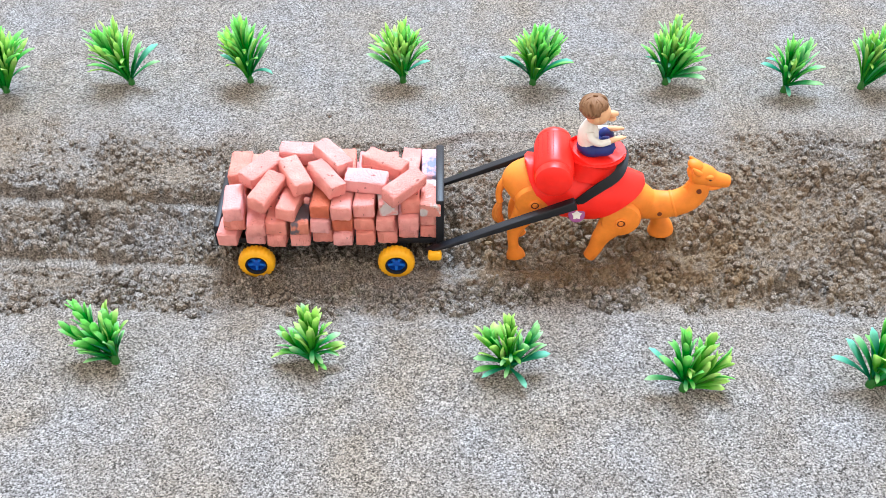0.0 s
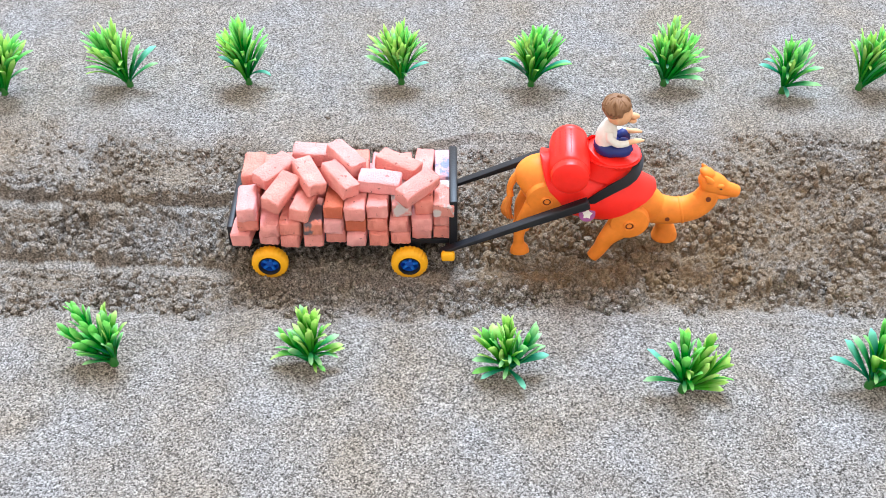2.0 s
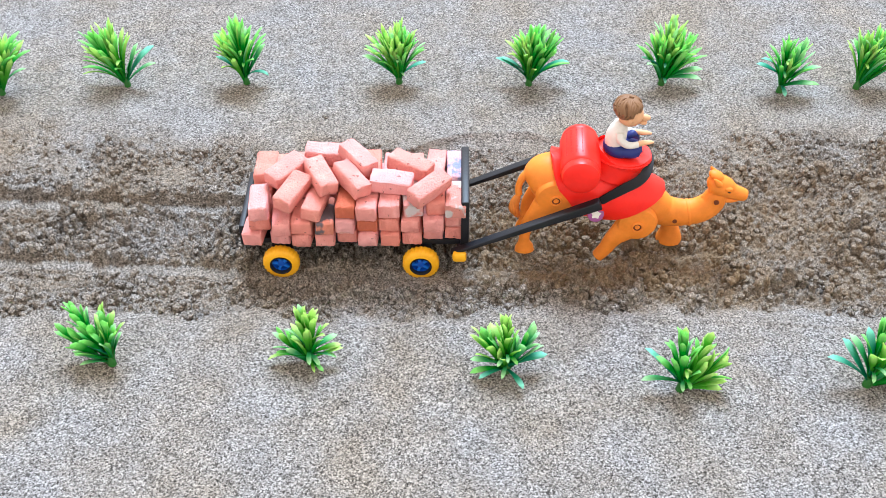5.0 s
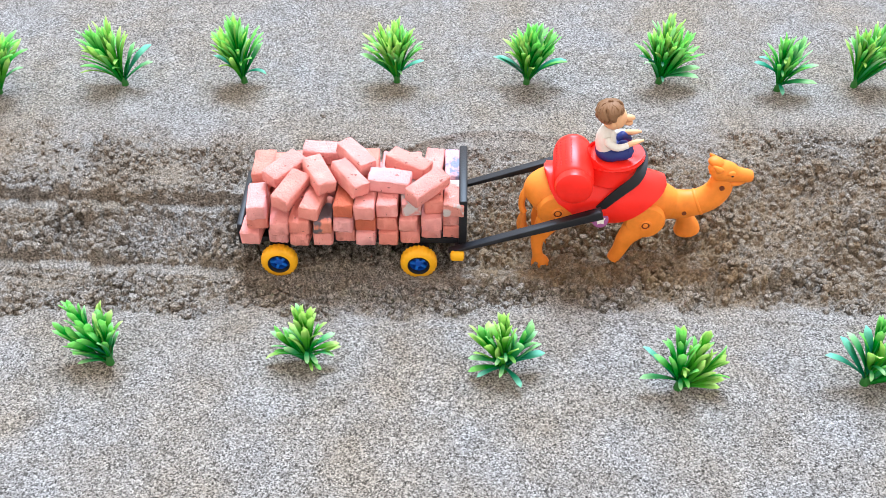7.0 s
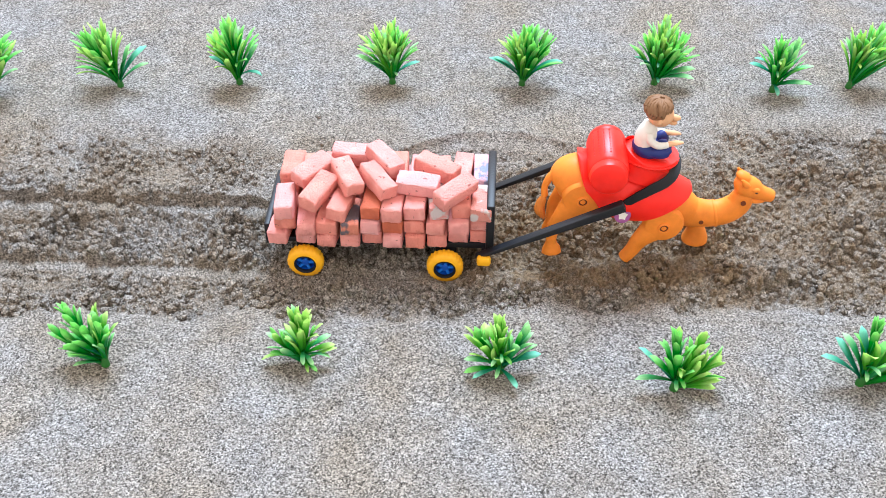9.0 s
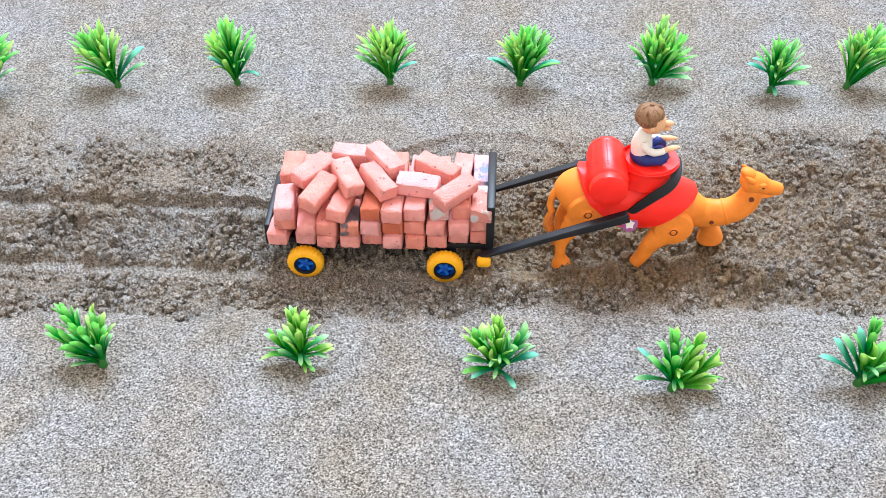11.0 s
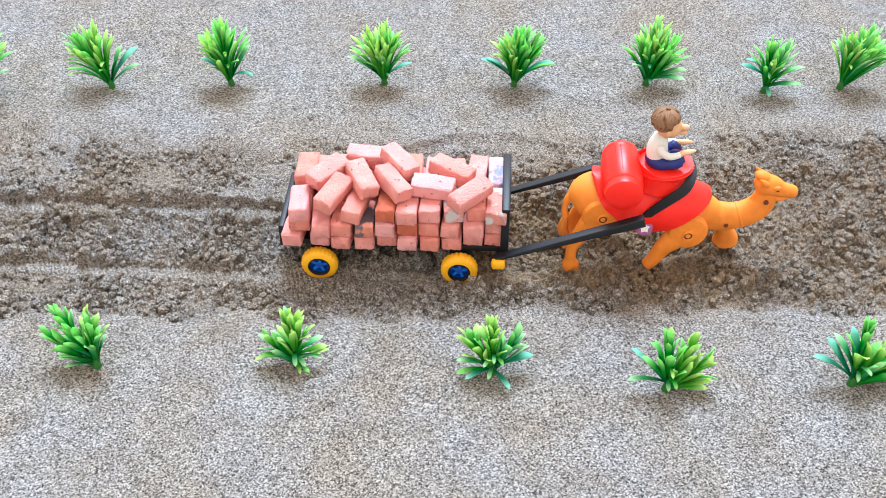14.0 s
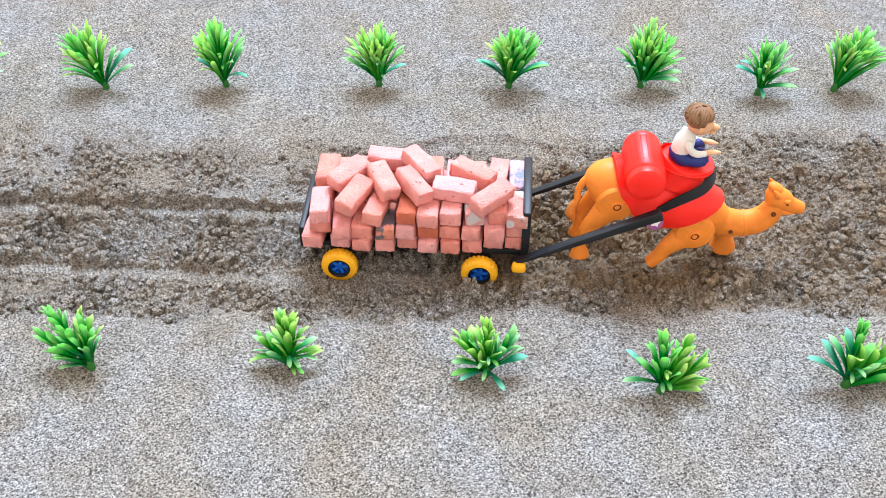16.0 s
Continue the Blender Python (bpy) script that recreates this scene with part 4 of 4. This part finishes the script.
for s in (-1, 1):
    loft(bm, mm((-3, s * 7, 6), (8, s * 10, 8), (13, s * 9, 10), (9, s * 6, 15), (6, s * 4, 12)), mm((5, 5), (5.2, 5), (4.6, 4.6), (4, 4), (3, 3)), 3, 12, Vector((0, 0, 1)), 1)
    loft(bm, mm((-5, s * 8, 24), (-3.5, s * 10.5, 19), (4, s * 10.5, 15), (12, s * 9, 16)), mm((3.3, 3.3), (3.3, 3.3), (3.0, 3.0), (2.6, 2.6)), 3, 12, Vector((0, 0, 1)), 0)
    loft(bm, mm((11, s * 9, 16), (16, s * 7.5, 17), (21, s * 6.5, 18), (25, s * 6, 18)), mm((2.4, 2.2), (2.6, 2.2), (2.3, 1.6), (0.9, 0.8)), 3, 10, Vector((0, 1, 0)), 2)
loft(bm, mm((-3, 0, 5), (-5, 0, 13), (-5, 0, 21), (-4, 0, 27), (-3.5, 0, 30)), mm((10, 9), (9.6, 8.8), (8.8, 8), (6, 6), (3.5, 3.5)), 3, 20, Vector((0, 1, 0)), 0)
ball(bm, (0.001, 0, 0.0385), (0.0105, 0.0100, 0.0105), None, 2)
ball(bm, (0.0130, 0, 0.0370), (0.0052, 0.0030, 0.0028), None, 2, 10, 8)
hair = random.Random(4)
ball(bm, (-0.0035, 0, 0.0430), (0.0102, 0.0108, 0.0092), None, 3)
for k in range(34):
    a = hair.uniform(0, 6.283)
    front = math.cos(a) > 0.45
    lock = []
    for q in range(5):
        e = 1.45 - (0.32 if front else 0.50) * q
        w = a + 0.22 * math.sin(q * 1.9 + k)
        lock.append((-3.2 + 10.4 * math.cos(w) * math.cos(e) + (1.5 if front else 0), 10.6 * math.sin(w) * math.cos(e), 43.5 + 9.6 * math.sin(e)))
    loft(bm, mm(*lock), mm((1.2, 1.2), (1.7, 1.5), (1.9, 1.6), (1.6, 1.4), (0.5, 0.5)), 3, 8, Vector((0.3, 0.2, 1)), 3)
ball(bm, (0.0125, 0, 0.0325), (0.0040, 0.0036, 0.0020), None, 2, 10, 8)
for t in (-1, 1):
    ball(bm, (-0.001, t * 0.0102, 0.0375), (0.0022, 0.0014, 0.0030), None, 2, 8, 6)
doll = part("doll", bm, [WHITE, NAVY, BEIGE, BROWN])
tagged(doll, "plastic doll in white top and navy trousers on the saddle", "doll")
doll.matrix_basis = Matrix.Translation(CAMEL_AT + SEAT)


# ---- what moves ----
def motions():
    # seconds, cart: forward and sideways in millimetres, turn in degrees
    cart_rows = [
    (0, 0, 0, 0), (0.5, 2, 0.1, 0.07), (1, 2.9, 0.4, 0.08), (1.5, 7.4, 1, -0.14), (2, 12.5, 1.4, -0.23),
    (2.5, 16.2, 2, -0.37), (3, 20, 1.8, -0.52), (3.5, 22.3, 1.8, -0.77), (4, 24.2, 1.2, -0.72), (6.5, 24.7, 0.9, -1.4),
    (7, 24.8, 0.9, -1.27), (7.5, 24.9, 0.9, -1.25), (8, 27.9, 0.2, -1.46), (8.5, 42.5, -0.4, -3.32), (9, 52.7, -0.9, -3.64),
    (11.5, 55.7, -1.7, -3.72), (12, 61.7, -2.1, -3.95), (12.5, 68.4, -2.7, -3.89), (13, 71.3, -3, -4.05), (13.5, 71.8, -2.7, -4.22),
    (14, 71.9, -3.1, -4.14), (14.5, 76.8, -3.3, -4.51), (15, 92.1, -4.4, -5.1), (15.5, 94.7, -4.4, -5.15), (16, 94.3, -4.6, -4.86),]
    # seconds, camel: forward, up in millimetres, nose down in degrees
    camel_rows = [
    (0, 0, 0, 0), (0.5, 1, 0.4, 0.76), (1, 1.6, 0.3, 1.01), (1.5, 3, 0.9, 3.3), (2, 4.8, 1.5, 5.33),
    (2.5, 5.4, 2.1, 6.93), (3, 7.4, 2.4, 8.12), (3.5, 8.3, 2.7, 8.98), (4, 10, 2.4, 9.09), (6.5, 20.7, 0.5, -1.41),
    (7, 29.4, -4, -4.82), (7.5, 31.8, -4.4, -6.13), (8, 32.9, -4.3, -4.69), (8.5, 36.2, 3.2, 3.41), (9, 38.6, 5.8, 7.24),
    (11.5, 56.3, -3.6, -1.17), (12, 56.8, -2.3, 2.7), (12.5, 59, 0.1, 6.13), (13, 58.9, 1, 7.19), (13.5, 60.5, 0.1, 5.89),
    (14, 72.3, -4.7, -0.85), (14.5, 72.9, -2.8, 0.98), (15, 75, 4.6, 10.21), (15.5, 74.9, 4.7, 10.38), (16, 74.2, 4.9, 9.93),]
    # seconds, degrees: near hind leg, near fore leg, far fore leg, doll, shafts
    limb_rows = [
    (0, 0, 0, 0, 0, 22.5), (0.5, 0, 0, 0, 0.3, 22.6), (1, 0.6, 0, 0.1, 0.5, 22.7), (1.5, 1.5, 0.4, -0.3, 0.7, 22.9), (2, 0.9, 0.8, -0.2, 1.2, 23.2),
    (2.5, 0.6, 1.2, -0.8, 1.2, 23.5), (3, 0.4, 1.6, -0.7, 1.5, 23.7), (3.5, -0.1, 2, -0.9, 1.5, 23.9), (4, 1, 2.3, -0.5, 1.8, 23.9), (6.5, 2.9, 4, 2.5, 1.4, 21.6),
    (7, 2.7, 5, 1.1, 1.3, 18.5), (7.5, 4.1, 5, 2.6, 0.9, 18.8), (8, 4.3, 5, 0.8, 0.6, 19.8), (8.5, 1.3, 3.2, -0.2, 1.3, 25.3), (9, 0.9, 1.5, -0.2, 2, 26.9),
    (11.5, 5, 7, 0.2, 1.8, 21.5), (12, 3.8, 6.5, -1.3, 1.8, 22.9), (12.5, 3, 6, -1.1, 2.6, 23.8), (13, 2.3, 7.3, -1.3, 2.7, 24.1), (13.5, 2.4, 8.7, -1.3, 2.6, 23.6),
    (14, 9.3, 10, -1.2, 2.5, 21.3), (14.5, 7.9, 9, -2.2, 2.5, 23), (15, 2.4, 5, -2.4, 3.3, 26.1), (15.5, 2.1, 5, -2.5, 3.3, 26.5), (16, 1.8, 5, -2.2, 3.2, 26.9),]
    carts = [(t, Matrix.Translation(CART_AT) @ pose(x * 0.001, y * 0.001, 0, 0, 0, turn)) for t, x, y, turn in cart_rows]
    walk(cart, carts)
    for ob, m in BRICKS:
        walk(ob, [(t, c @ m) for t, c in carts])
    for ob, wx, wy in WHEELS:
        walk(ob, [(t, pose(wx, wy, 0.010) @ pose(0, 0, 0, 0, math.degrees(x * 0.001 / 0.016), 0)) for t, x, y, turn in cart_rows])
    for ob, sy in SHAFTS:
        walk(ob, [(t, pose(0.086, sy, 0.0265, 0, -up, 0)) for t, hind, fore, far, sway, up in limb_rows])
    camels = [(t, Matrix.Translation(CAMEL_AT) @ pose(x * 0.001, (0.6 * c[2] + 120 * radians(c[3])) * 0.001, z * 0.001, 0, nose, 0))
              for (t, x, z, nose), c in zip(camel_rows, cart_rows)]
    walk(camel, camels)
    walk(doll, [(t, m @ Matrix.Translation(SEAT) @ pose(0, 0, 0, 0, limb[4], 0)) for (t, m), limb in zip(camels, limb_rows)])
    for (ob, at), which in zip(LEGS, (2, 1, 3, 1)):
        walk(ob, [(limb[0], Matrix.Translation(at) @ pose(0, 0, 0, 0, limb[which], 0)) for limb in limb_rows])


motions()
